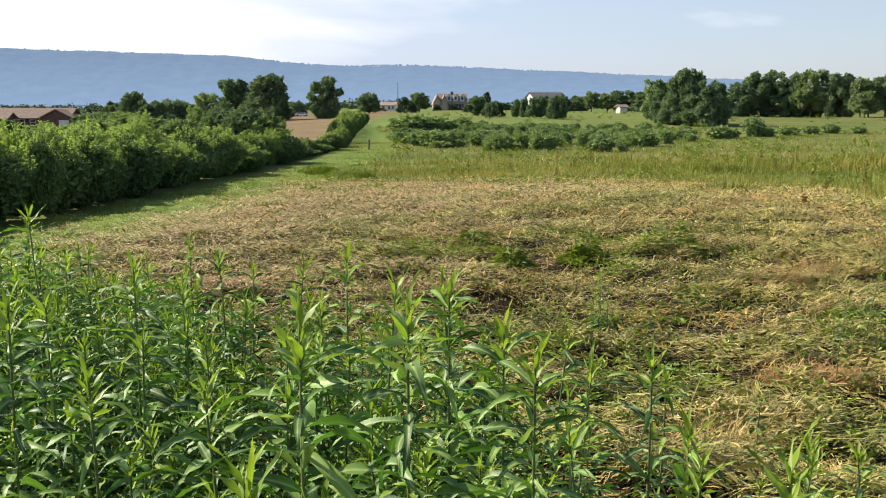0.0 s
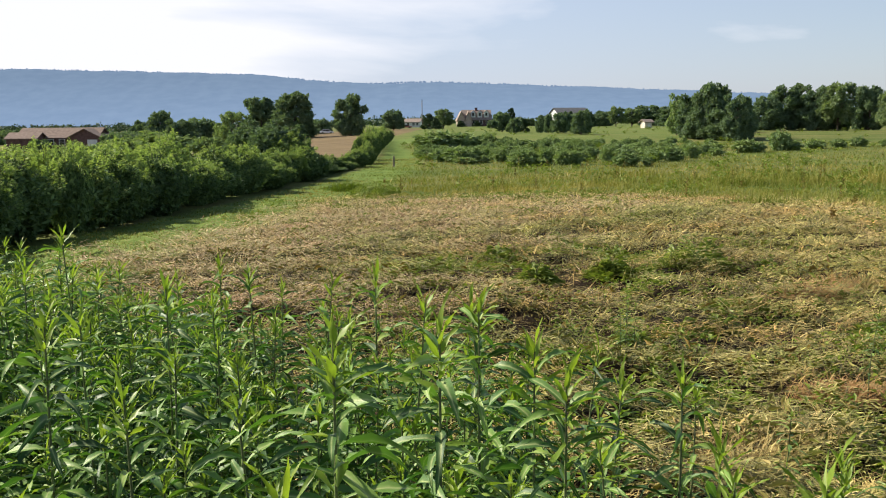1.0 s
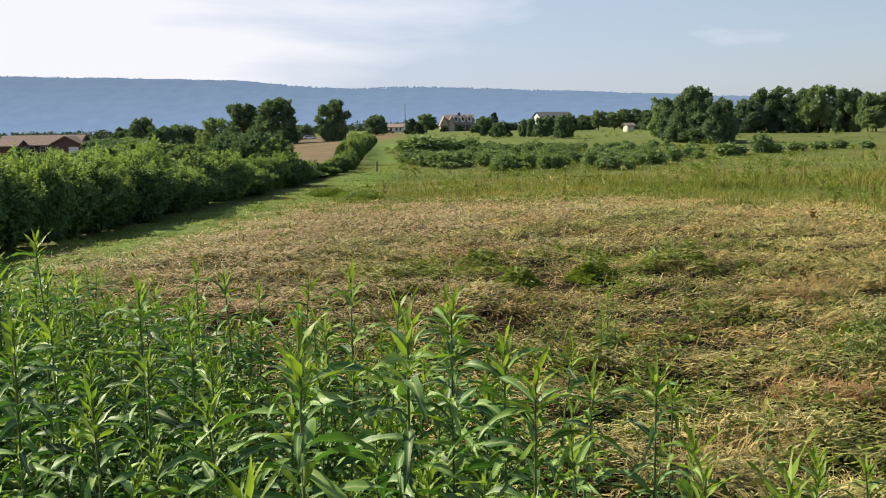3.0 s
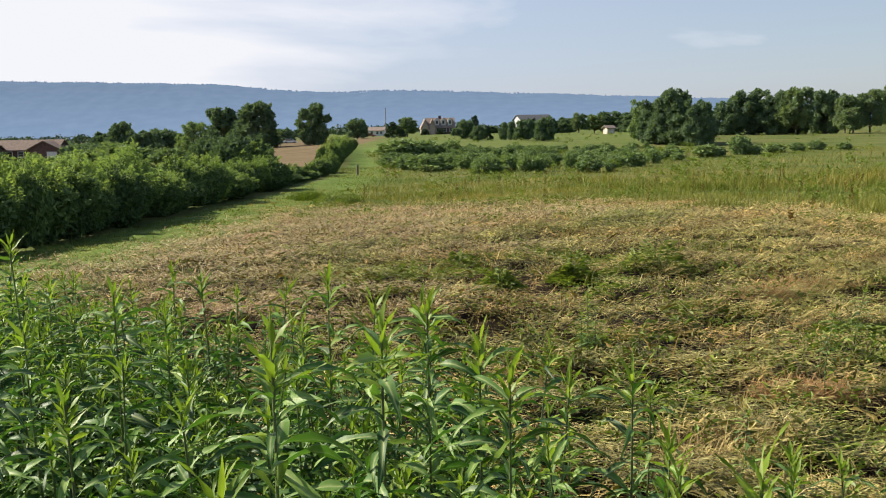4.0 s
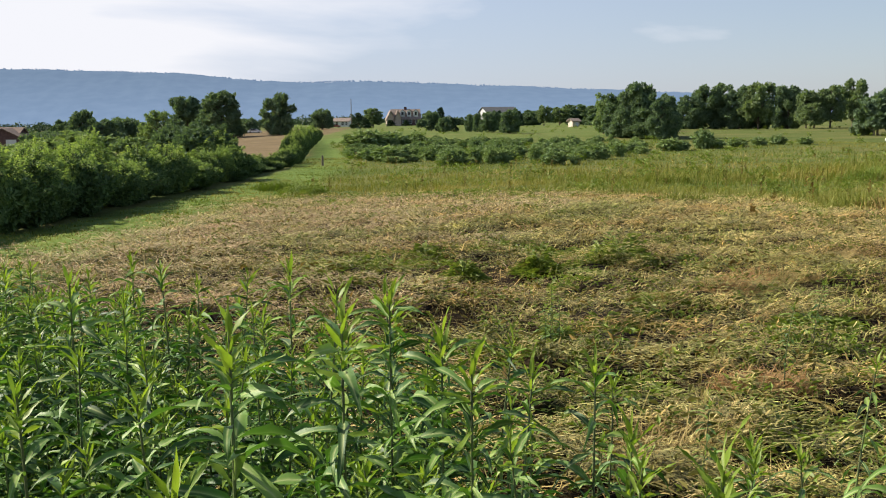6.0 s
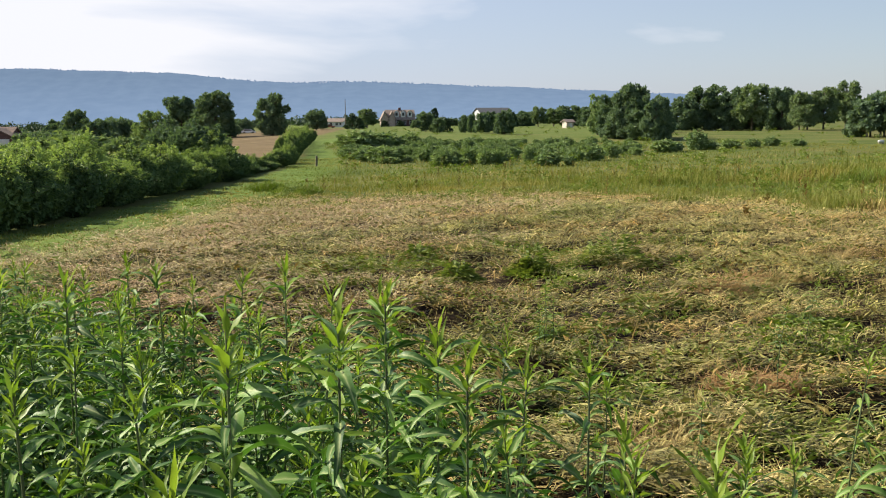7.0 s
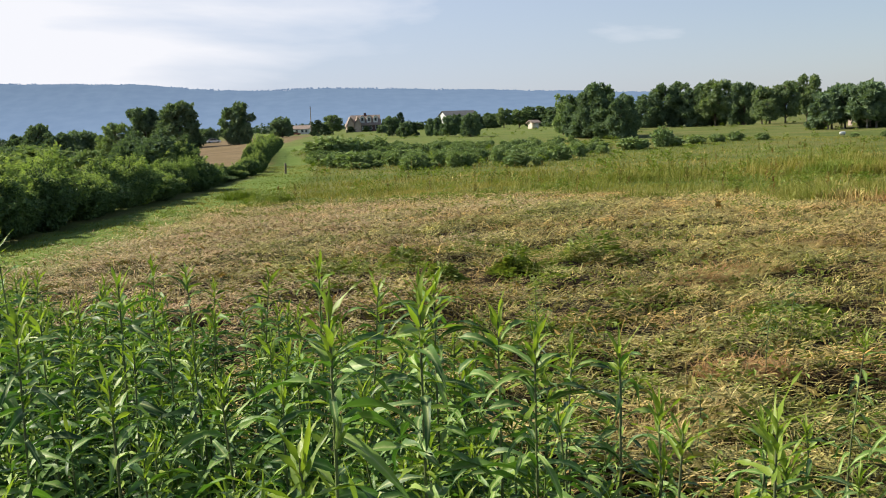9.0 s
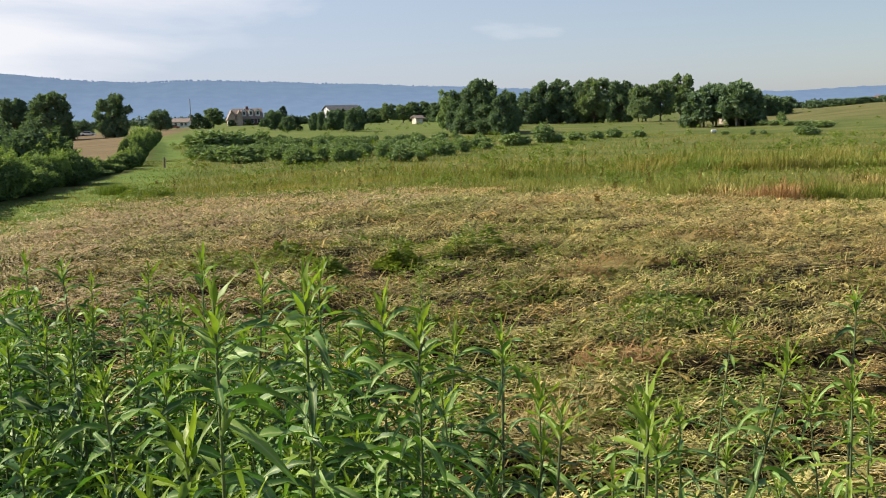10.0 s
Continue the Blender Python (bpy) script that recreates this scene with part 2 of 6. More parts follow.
def wobble(x, y, s, seed=0.0):
    """Smooth noise from -1 to 1 over the plan, s metres to a swell."""
    x, y = np.asarray(x, float) / s, np.asarray(y, float) / s
    return (np.sin(1.7 * x + 2.3 * np.sin(0.9 * y + seed) + seed) + np.sin(2.1 * y + 1.9 * np.sin(1.3 * x - seed) - 1.3 * seed) + np.sin(1.1 * (x + y) + 2.0 * np.sin(0.7 * (x - y) + 2 * seed))) / 3


HOLLOWS = [(1.2, 7.7, 1.1, 0.17), (0.8, 9.9, 0.5, 0.15), (2.7, 4.95, 0.6, 0.16), (0.9, 6.6, 0.8, 0.12), (3.3, 7.1, 0.8, 0.15), (1.9, 8.9, 0.6, 0.13), (4.0, 5.7, 1.0, 0.15), (-0.6, 10.6, 0.5, 0.13), (2.9, 9.9, 0.7, 0.14), (5.0, 8.2, 0.9, 0.16)]


def hollow(x, y):
    """Bare ruts pressed into the mown ground: 1 at their middle."""
    g = 0.0
    for cx, cy, rx, ry in HOLLOWS:
        g = g + np.exp(-(((x - cx) / rx) ** 2) - ((y - cy - 0.10 * np.sin(2.2 * (x - cx)) + 0.05 * wobble(x, y, 0.2, cx)) / ry) ** 2)
    return np.minimum(g, 1.0)


def lumps(x, y):
    """The mat's heaps and gaps, drawn out across the mower's way."""
    return 0.6 * wobble(x * 0.45, y, 0.08, 3.0) + 0.65 * wobble(x * 0.33, y, 0.22, 8.0) + 0.40 * wobble(x * 0.4, y, 0.7, 5.0)


def litter(x, y):
    """How thick the mown litter lies: 0 in the gaps."""
    return smoothstep(-0.30, 0.22, lumps(x, y) + 0.22 * smoothstep(9, 20, y) + 0.4 * smoothstep(0.24, 0.40, x / np.maximum(y, 1.0)) * smoothstep(5.0, 8.0, y))


def relief(x, y):
    """Clods, thatch heaps and mower swaths."""
    fade = np.clip(1 - np.hypot(x, y) / 60, 0, 1)
    return fade * (0.045 * wobble(x, y, 0.12, 6.0) + 0.07 * np.abs(wobble(np.asarray(x) * 0.6, y, 0.22, 9.0)) - 0.03 + 0.075 * wobble(np.asarray(x) * 0.6, y, 0.36, 2.0) - 0.09 * hollow(x, y) - 0.06 * (1 - litter(x, y)) + 0.05 * wobble(x, y, 1.3, 5.0)) + 0.25 * wobble(x, y, 14, 4.0) * smoothstep(30, 90, np.hypot(x, y)) * (1 - smoothstep(300, 900, np.hypot(x, y)))


def hedge_x(y):
    """The hedge's line along the old fence."""
    return -8.7 + 2.5 * smoothstep(14, 58, y) - 6.0 * smoothstep(60, 160, y)


def straw_edge(x):
    """How far the mown weeds reach ahead."""
    return 31.5 - 0.75 * np.maximum(np.asarray(x, float) - 5.0, 0) ** 1.15


def in_mown(x, y):
    d = np.minimum((straw_edge(x) - y) * 0.50 + 2.3 * wobble(x * 0.5, y * 0.7, 2.6, 2.0), (x + 4.3 - 0.25 * wobble(x, y, 1.5)) * 1.3)
    return smoothstep(-3.0, 3.0, d + 1.7 * wobble(x * 0.5, y, 1.3, 1.0) + 0.8 * wobble(x, y, 0.5, 3.0))


def in_strip(x, y):
    """The green mown lane beside the hedge."""
    left = hedge_x(y)
    right = np.where(y < 31, -4.3, -4.4 + 1.2 * smoothstep(31, 42, y) - 5.0 * smoothstep(60, 130, y))
    return smoothstep(-0.3, 0.3, x - left) * smoothstep(-0.6, 0.6, right - x + 0.4 * wobble(x, y, 1.2, 3.0)) * (1 - smoothstep(165, 190, y))


def in_thicket(x, y):
    """The overgrown hollow between the rough grass and the lawns."""
    az = x / np.maximum(y, 1.0)
    edge = 0.018 * wobble(x, y, 9.0, 2.0)
    return smoothstep(58, 70, y + 5 * wobble(x, y, 6.0, 1.0)) * (1 - smoothstep(98, 122, y)) * smoothstep(-0.05, -0.03, az + edge) * (1 - smoothstep(0.17, 0.27, az + edge))


def ribbons(rng, x, y, z, heading, length, width, lift, droop):
    """Blades of grass: three triangles each, from (x, y, z), rising at lift and falling by droop."""
    n = len(x)
    dx, dy = np.cos(heading), np.sin(heading)
    sx, sy = -dy * width / 2, dx * width / 2
    l1 = length * 0.55
    mx, my, mz = x + dx * l1 * np.cos(lift), y + dy * l1 * np.cos(lift), z + l1 * np.sin(lift)
    l2 = length * 0.45
    lo = lift - droop
    tx, ty, tz = mx + dx * l2 * np.cos(lo), my + dy * l2 * np.cos(lo), mz + l2 * np.sin(lo)
    v = np.empty((n, 5, 3), np.float32)
    v[:, 0] = np.stack([x - sx, y - sy, z], 1)
    v[:, 1] = np.stack([x + sx, y + sy, z], 1)
    v[:, 2] = np.stack([mx + sx * 0.8, my + sy * 0.8, mz], 1)
    v[:, 3] = np.stack([mx - sx * 0.8, my - sy * 0.8, mz], 1)
    v[:, 4] = np.stack([tx, ty, tz], 1)
    f = np.array([[0, 1, 2], [0, 2, 3], [3, 2, 4]])
    t = (f[None] + 5 * np.arange(n)[:, None, None]).reshape(-1, 3)
    return v.reshape(-1, 3), t


def fan(rng, n, near, far, power, left=-30, right=42):
    """Places over the plan round the origin, thinner with distance."""
    u = rng.random(n)
    r = (near ** power + u * (far ** power - near ** power)) ** (1 / power)
    b = np.radians(left + (right - left) * rng.random(n))
    return r * np.sin(b), r * np.cos(b)


def leaves_mesh(name, p, along, out, size, slim, material, fold=0.18, young=None, lit_young_material=None):
    """Many leaves as folded diamonds: at p, pointing along, with the face towards out."""
    n = len(p)
    along = along / np.linalg.norm(along, axis=1, keepdims=True)
    side = np.cross(along, out)
    side /= np.linalg.norm(side, axis=1, keepdims=True) + 1e-9
    up = np.cross(side, along)
    s = size[:, None]
    v = np.empty((n, 4, 3), np.float32)
    v[:, 0] = p
    v[:, 1] = p + along * s * 0.45 + side * s * slim / 2 + up * s * fold
    v[:, 2] = p + along * s
    v[:, 3] = p + along * s * 0.45 - side * s * slim / 2 + up * s * fold
    f = np.array([[0, 1, 2], [0, 2, 3]])
    t = (f[None] + 4 * np.arange(n)[:, None, None]).reshape(-1, 3)
    if young is not None:
        return mesh_of(name, v.reshape(-1, 3), t, [material, lit_young_material], np.repeat(young, 2))
    return mesh_of(name, v.reshape(-1, 3), t, [material])


def tube(paths, sides=6):
    """Tapered round limbs through the points (x, y, z, radius)."""
    vs, fs = [], []
    for path in paths:
        path = np.asarray(path, float)
        d = np.gradient(path[:, :3], axis=0)
        d /= np.linalg.norm(d, axis=1, keepdims=True) + 1e-9
        ref = np.where(np.abs(d[:, 2:3]) > 0.9, np.array([[1.0, 0, 0]]), np.array([[0, 0, 1.0]]))
        s = np.cross(d, ref)
        s /= np.linalg.norm(s, axis=1, keepdims=True)
        w = np.cross(s, d)
        base = len(vs)
        for k in range(len(path)):
            for j in range(sides):
                q = 2 * math.pi * j / sides
                vs.append(path[k, :3] + path[k, 3] * (math.cos(q) * s[k] + math.sin(q) * w[k]))
        for k in range(len(path) - 1):
            for j in range(sides):
                fs.append((base + k * sides + j, base + k * sides + (j + 1) % sides, base + (k + 1) * sides + (j + 1) % sides, base + (k + 1) * sides + j))
    return vs, fs


def box(bm, x0, y0, z0, x1, y1, z1, bevel=0.0):
    r = bmesh.ops.create_cube(bm, size=1.0, matrix=Matrix.Translation(((x0 + x1) / 2, (y0 + y1) / 2, (z0 + z1) / 2)) @ Matrix.Diagonal((x1 - x0, y1 - y0, z1 - z0, 1)))
    if bevel:
        edges = list({e for v in r["verts"] for e in v.link_edges})
        bmesh.ops.bevel(bm, geom=edges, offset=bevel, segments=2, affect="EDGES")


def prism(bm, profile, y0, y1):
    """A profile of (x, z) corners drawn out from y0 to y1."""
    f = [bm.verts.new((x, y0, z)) for x, z in profile]
    b = [bm.verts.new((x, y1, z)) for x, z in profile]
    bm.faces.new(f[::-1])
    bm.faces.new(b)
    for k in range(len(profile)):
        j = (k + 1) % len(profile)
        bm.faces.new((f[k], f[j], b[j], b[k]))
    bmesh.ops.recalc_face_normals(bm, faces=bm.faces)


# ---- ground ----
def ground_material():
    m, n, l, p, out = nodes("meadow_ground")
    geo = n.new("ShaderNodeNewGeometry")
    zone = n.new("ShaderNodeAttribute")
    zone.attribute_name = "cover"
    sep = n.new("ShaderNodeSeparateColor")
    l.new(zone.outputs["Color"], sep.inputs["Color"])

    def noise_tex(scale, detail, stretch_x=1.0):
        mp = n.new("ShaderNodeMapping")
        mp.inputs["Scale"].default_value = (stretch_x, 1.0, 1.0)
        t = n.new("ShaderNodeTexNoise")
        t.inputs["Scale"].default_value, t.inputs["Detail"].default_value, t.inputs["Roughness"].default_value = scale, detail, 0.62
        l.new(geo.outputs["Position"], mp.inputs["Vector"])
        l.new(mp.outputs["Vector"], t.inputs["Vector"])
        return t

    big, mid, fine = noise_tex(0.16, 4.0, 0.6), noise_tex(1.1, 6.0, 0.6), noise_tex(9.0, 6.0, 0.7)

    def blend(fac, a_, b_, kind="MIX"):
        x = n.new("ShaderNodeMix")
        x.data_type, x.blend_type = "RGBA", kind
        l.new(fac, x.inputs["Factor"])
        l.new(a_, x.inputs["A"])
        l.new(b_, x.inputs["B"])
        return x.outputs["Result"]

    # soil and litter below the straw, near black: shade in the gaps painted in
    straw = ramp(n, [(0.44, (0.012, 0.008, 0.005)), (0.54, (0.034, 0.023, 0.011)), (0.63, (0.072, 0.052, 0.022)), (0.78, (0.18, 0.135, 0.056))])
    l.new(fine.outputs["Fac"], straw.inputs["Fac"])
    weedy = ramp(n, [(0.38, (0.022, 0.032, 0.010)), (0.64, (0.10, 0.125, 0.034))])
    l.new(fine.outputs["Fac"], weedy.inputs["Fac"])
    patch = ramp(n, [(0.53, (0.0, 0.0, 0.0)), (0.66, (1.0, 1.0, 1.0))])
    l.new(mid.outputs["Fac"], patch.inputs["Fac"])
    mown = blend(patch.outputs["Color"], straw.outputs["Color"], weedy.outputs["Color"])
    soil = ramp(n, [(0.35, (0.016, 0.012, 0.009)), (0.7, (0.065, 0.045, 0.030))])
    l.new(fine.outputs["Fac"], soil.inputs["Fac"])
    rut = n.new("ShaderNodeAttribute")
    rut.attribute_name = "bare"
    mown = blend(rut.outputs["Fac"], mown, soil.outputs["Color"])
    lane = ramp(n, [(0.3, (0.072, 0.122, 0.022)), (0.7, (0.144, 0.198, 0.042))])
    l.new(mid.outputs["Fac"], lane.inputs["Fac"])
    tall = ramp(n, [(0.32, (0.062, 0.090, 0.018)), (0.5, (0.100, 0.120, 0.030)), (0.66, (0.142, 0.132, 0.046))])
    l.new(big.outputs["Fac"], tall.inputs["Fac"])
    tanned = ramp(n, [(0.3, (0.112, 0.080, 0.042)), (0.7, (0.185, 0.138, 0.074))])
    l.new(big.outputs["Fac"], tanned.inputs["Fac"])
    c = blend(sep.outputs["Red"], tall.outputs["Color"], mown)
    c = blend(sep.outputs["Green"], c, lane.outputs["Color"])
    c = blend(sep.outputs["Blue"], c, tanned.outputs["Color"])
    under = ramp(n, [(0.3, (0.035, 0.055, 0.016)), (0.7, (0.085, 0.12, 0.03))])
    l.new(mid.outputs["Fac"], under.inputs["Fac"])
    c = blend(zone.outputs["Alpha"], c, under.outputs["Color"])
    l.new(c, p.inputs["Base Color"])
    p.inputs["Roughness"].default_value = 0.95
    p.inputs["Specular IOR Level"].default_value = 0.1
    b = n.new("ShaderNodeBump")
    b.inputs["Strength"].default_value, b.inputs["Distance"].default_value = 0.8, 0.06
    l.new(fine.outputs["Fac"], b.inputs["Height"])
    l.new(b.outputs["Normal"], p.inputs["Normal"])
    return m


def build_ground():
    ang = np.radians(np.concatenate([np.linspace(-46, 54, 430), np.linspace(56, 312, 70)]))
    rad = np.concatenate([[0.0], np.geomspace(0.4, 2.4, 24), np.geomspace(2.5, 40, 320), np.geomspace(41, 4700, 110)])
    A, R = np.meshgrid(ang, rad)
    x, y = R * np.sin(A), R * np.cos(A)
    z = height(x, y)
    z = z + relief(x, y) - smoothstep(500, 2500, R) * 6
    na, nr = len(ang), len(rad)
    i = np.arange(nr - 1)[:, None] * na + np.arange(na)[None]
    j = np.arange(nr - 1)[:, None] * na + (np.arange(na)[None] + 1) % na
    quads = np.stack([i, i + na, j + na, j], -1).reshape(-1, 4)
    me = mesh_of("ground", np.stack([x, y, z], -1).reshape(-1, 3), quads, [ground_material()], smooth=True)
    cov = np.zeros((x.size, 4), np.float32)
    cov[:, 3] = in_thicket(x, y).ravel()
    cov[:, 0] = in_mown(x, y).ravel()
    bare = me.attributes.new("bare", "FLOAT", "POINT")
    bare.data.foreach_set("value", hollow(x, y).ravel().astype(np.float32))
    lawn = smoothstep(100, 150, y) * smoothstep(-0.16, -0.10, x / np.maximum(y, 1)) * (1 - smoothstep(0.2, 0.28, x / np.maximum(y, 1)))
    cov[:, 1] = np.maximum(in_strip(x, y), 0.35 * lawn).ravel()
    az = x / np.maximum(y, 1)
    dry = smoothstep(60, 85, y) * smoothstep(0.5, 2.5, hedge_x(y) - x - 1.5) * (1 - smoothstep(330, 420, y)) * (0.45 + 0.55 * smoothstep(-0.24, -0.18, az))
    dry = np.maximum(dry, 0.35 * smoothstep(0.44, 0.52, az) * smoothstep(110, 140, y))
    cov[:, 2] = dry.ravel()
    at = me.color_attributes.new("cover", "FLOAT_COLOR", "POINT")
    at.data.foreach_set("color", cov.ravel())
    tagged(new("ground", me), "rolling meadow ground of mown straw, grass and lawn", "ground", kind="structure")


build_ground()


def on_ground(x, y):
    return float(height(x, y) + relief(x, y))


# ---- far ridge ----
def ridge_material(name, low, high):
    m, n, l, p, out = nodes(name)
    geo = n.new("ShaderNodeNewGeometry")
    noi = n.new("ShaderNodeTexNoise")
    noi.inputs["Scale"].default_value, noi.inputs["Detail"].default_value = 0.03, 8.0
    l.new(geo.outputs["Position"], noi.inputs["Vector"])
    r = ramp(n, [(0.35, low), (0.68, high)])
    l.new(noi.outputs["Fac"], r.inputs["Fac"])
    p.inputs["Base Color"].default_value = (0.02, 0.03, 0.03, 1.0)
    p.inputs["Roughness"].default_value = 1.0
    p.inputs["Specular IOR Level"].default_value = 0.0
    # distance haze is painted in as blue emission, paler towards the ridge's foot
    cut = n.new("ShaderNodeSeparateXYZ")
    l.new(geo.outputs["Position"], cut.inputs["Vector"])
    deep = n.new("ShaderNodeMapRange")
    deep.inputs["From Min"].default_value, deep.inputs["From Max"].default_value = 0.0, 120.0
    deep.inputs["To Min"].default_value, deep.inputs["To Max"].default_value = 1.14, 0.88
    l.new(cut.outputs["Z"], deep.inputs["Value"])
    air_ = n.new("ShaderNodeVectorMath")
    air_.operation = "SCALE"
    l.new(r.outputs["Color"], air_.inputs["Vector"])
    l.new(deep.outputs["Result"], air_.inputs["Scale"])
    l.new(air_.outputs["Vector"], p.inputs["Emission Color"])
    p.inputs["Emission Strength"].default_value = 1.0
    return m


def build_ridge():
    xs = np.linspace(-2600, 3400, 1500)
    crest = [(-2600, 150), (-1170, 143), (-573, 124), (-290, 97), (-120, 101), (22, 97), (590, 73), (900, 60), (1300, 44), (1580, 47), (1900, 58), (2600, 70), (3400, 60)]
    top = np.interp(xs, [c[0] for c in crest], [c[1] for c in crest])
    top = np.convolve(np.pad(top, 12, mode="edge"), np.ones(25) / 25, "valid")
    top += 1.8 * wobble(xs, 0 * xs, 60, 2.0) + 1.3 * wobble(xs, 0 * xs, 17, 3.0) + 1.0 * np.abs(wobble(xs, 0 * xs, 5, 4.0))
    rows = []
    for k, f in enumerate(np.linspace(0, 1, 14)):
        yy = 2250 + 420 * f + 0 * xs
        zz = -15 + (top + 15) * f ** 0.8 + 0.5 * wobble(xs, yy, 30, 6.0) * (f < 0.99)
        rows.append(np.stack([xs, yy, zz], -1))
    rows.append(np.stack([xs, 0 * xs + 3300, 0 * xs - 20], -1))
    v = np.concatenate(rows)
    n = len(xs)
    i = (np.arange(len(rows) - 1)[:, None] * n + np.arange(n - 1)[None]).ravel()
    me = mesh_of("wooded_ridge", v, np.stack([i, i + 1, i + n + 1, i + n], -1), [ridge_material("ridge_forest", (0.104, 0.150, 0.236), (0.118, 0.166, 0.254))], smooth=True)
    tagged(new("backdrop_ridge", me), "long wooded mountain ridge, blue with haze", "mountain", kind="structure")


build_ridge()


def crest_woods():
    """Single trees that stand out against the sky on the ridge's crest."""
    rng = np.random.default_rng(13)
    xs = np.concatenate([rng.uniform(-960, -860, 16), rng.uniform(-760, -700, 8), rng.uniform(-330, 60, 60), rng.uniform(-1300, 900, 300)])
    crest = [(-2600, 150), (-1170, 143), (-573, 124), (-290, 97), (-120, 101), (22, 97), (590, 73), (900, 60)]
    z = np.interp(xs, [c[0] for c in crest], [c[1] for c in crest]) - np.where(np.arange(len(xs)) > 83, rng.uniform(0.8, 2.4, len(xs)), 0.7)
    n = 46
    k = len(xs)
    hi = rng.uniform(2.0, 4.5, k)
    d = rng.normal(0, 1, (k, n, 3))
    d /= np.linalg.norm(d, axis=2, keepdims=True)
    p = np.stack([xs, np.full(k, 2668.0), z + hi * 0.35], 1)[:, None] + d * (rng.random((k, n, 1)) ** 0.4) * np.stack([hi * 0.45, hi * 0.45, hi * 0.55], 1)[:, None]
    p = p.reshape(-1, 3)
    # the crest trees share the ridge's glowing haze colour
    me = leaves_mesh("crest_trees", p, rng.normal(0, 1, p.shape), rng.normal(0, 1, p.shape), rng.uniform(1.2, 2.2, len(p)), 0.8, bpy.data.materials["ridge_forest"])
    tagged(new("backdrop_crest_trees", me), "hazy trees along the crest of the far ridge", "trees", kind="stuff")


crest_woods()


# ---- field cover ----
def scatter(name, label, category, blades, material):
    v = np.concatenate([b[0] for b in blades])
    off = np.cumsum([0] + [len(b[0]) for b in blades[:-1]])
    t = np.concatenate([b[1] + o for b, o in zip(blades, off)])
    return tagged(new(name, mesh_of(name, v, t, [material])), label, category, kind="stuff")


def straw_cover(x, y):
    """Where the cut straw lies thick: in swaths across the view, thick at the far side and in the near right."""
    g = 0.75 * wobble(x * 0.35, y, 0.8, 7.0) + 0.8 * wobble(x * 0.5, y, 0.27, 2.0) + 0.4 * wobble(x * 0.6, y, 0.12, 4.0) + 0.30 * smoothstep(13, 20, y) - 0.55 * (1 - smoothstep(3.0, 4.4, y)) + 0.4 * smoothstep(3.5, 6.0, x - 0.2 * y)
    return smoothstep(-0.45, 0.5, g - 0.5 * np.exp(-((y - 7.8) / 1.9) ** 2) - 1.6 * hollow(x, y))


def combed(x, y):
    """Which way the mower laid the straw."""
    return 0.55 * wobble(x, y, 1.9, 1.0) + 0.55 * wobble(x, y, 0.55, 3.0) - 0.1


def chopped(x, y):
    """Where the mower chopped the weeds small instead of laying them down."""
    return (1 - smoothstep(18, 26, y)) * (0.35 + 0.65 * smoothstep(-0.15, 0.25, 0.35 * (y - 3.6) + wobble(x, y, 0.55, 2.0))) * (1 - smoothstep(0.30, 0.42, x / np.maximum(y, 1.0) + 0.06 * wobble(x, y, 0.9, 6.0)) * smoothstep(5.0, 7.5, y))


def browned(x, y):
    """Where the mown weeds have dried brown: the west side and the far reach."""
    az = x / np.maximum(y, 1.0)
    return smoothstep(-0.06, 0.16, 0.02 - az + 0.17 * wobble(x * 0.6, y, 1.1, 4.0) + 0.10 * wobble(x, y, 0.35, 7.0) + 0.16 * smoothstep(14, 22, y)) * smoothstep(5.5, 9.0, y)


def build_mat():
    """The crumpled mat of mown weeds: short curled leaves and stems in lumps, with dark gaps between."""
    rng = np.random.default_rng(12)
    x, y = fan(rng, 400000, 2.3, 31.0, 1.05, -27, 38)
    u, w = fan(rng, 20000, 0.3, 8.0, 1.6, 42, 330)
    x, y = np.concatenate([x, u]), np.concatenate([y, w])
    lump = lumps(x, y)
    keep = rng.random(len(x)) < in_mown(x, y) * (0.65 + 0.35 * chopped(x, y)) * (1 - 0.8 * hollow(x, y)) * (0.02 + 0.98 * litter(x, y))
    x, y, lump = x[keep], y[keep], lump[keep]
    n, d = len(x), np.hypot(x, y)
    z = height(x, y) + relief(x, y) + 0.10 * smoothstep(-0.5, 0.7, lump) + rng.random(n) ** 1.6 * 0.06
    way_ = 0.7 * wobble(x, y, 0.22, 6.0) + combed(x, y) + rng.normal(0, 0.6, n) + np.pi * (rng.random(n) < 0.5)
    long, wide = (rng.uniform(0.03, 0.10, n) + 0.14 * rng.random(n) ** 5) * np.clip(d / 9, 1, 1.9), rng.uniform(0.006, 0.013, n) * np.clip(d / 9, 1, 2.1)
    lift, droop = np.clip(rng.normal(0.10, 0.20, n), -0.2, 0.8), rng.uniform(0.1, 1.2, n)
    brown = rng.random(n) < 0.8 * browned(x, y)
    for name, label, pick, material in (("wilted_mat", "crumpled mat of mown weed leaves, olive and tan", ~brown, M_CHOP), ("brown_mat", "matted brown litter of dried mown weeds", brown, M_BROWNMAT)):
        scatter(name, label, "plant litter", [ribbons(rng, x[pick], y[pick], z[pick], way_[pick], long[pick], wide[pick], lift[pick], droop[pick])], material)


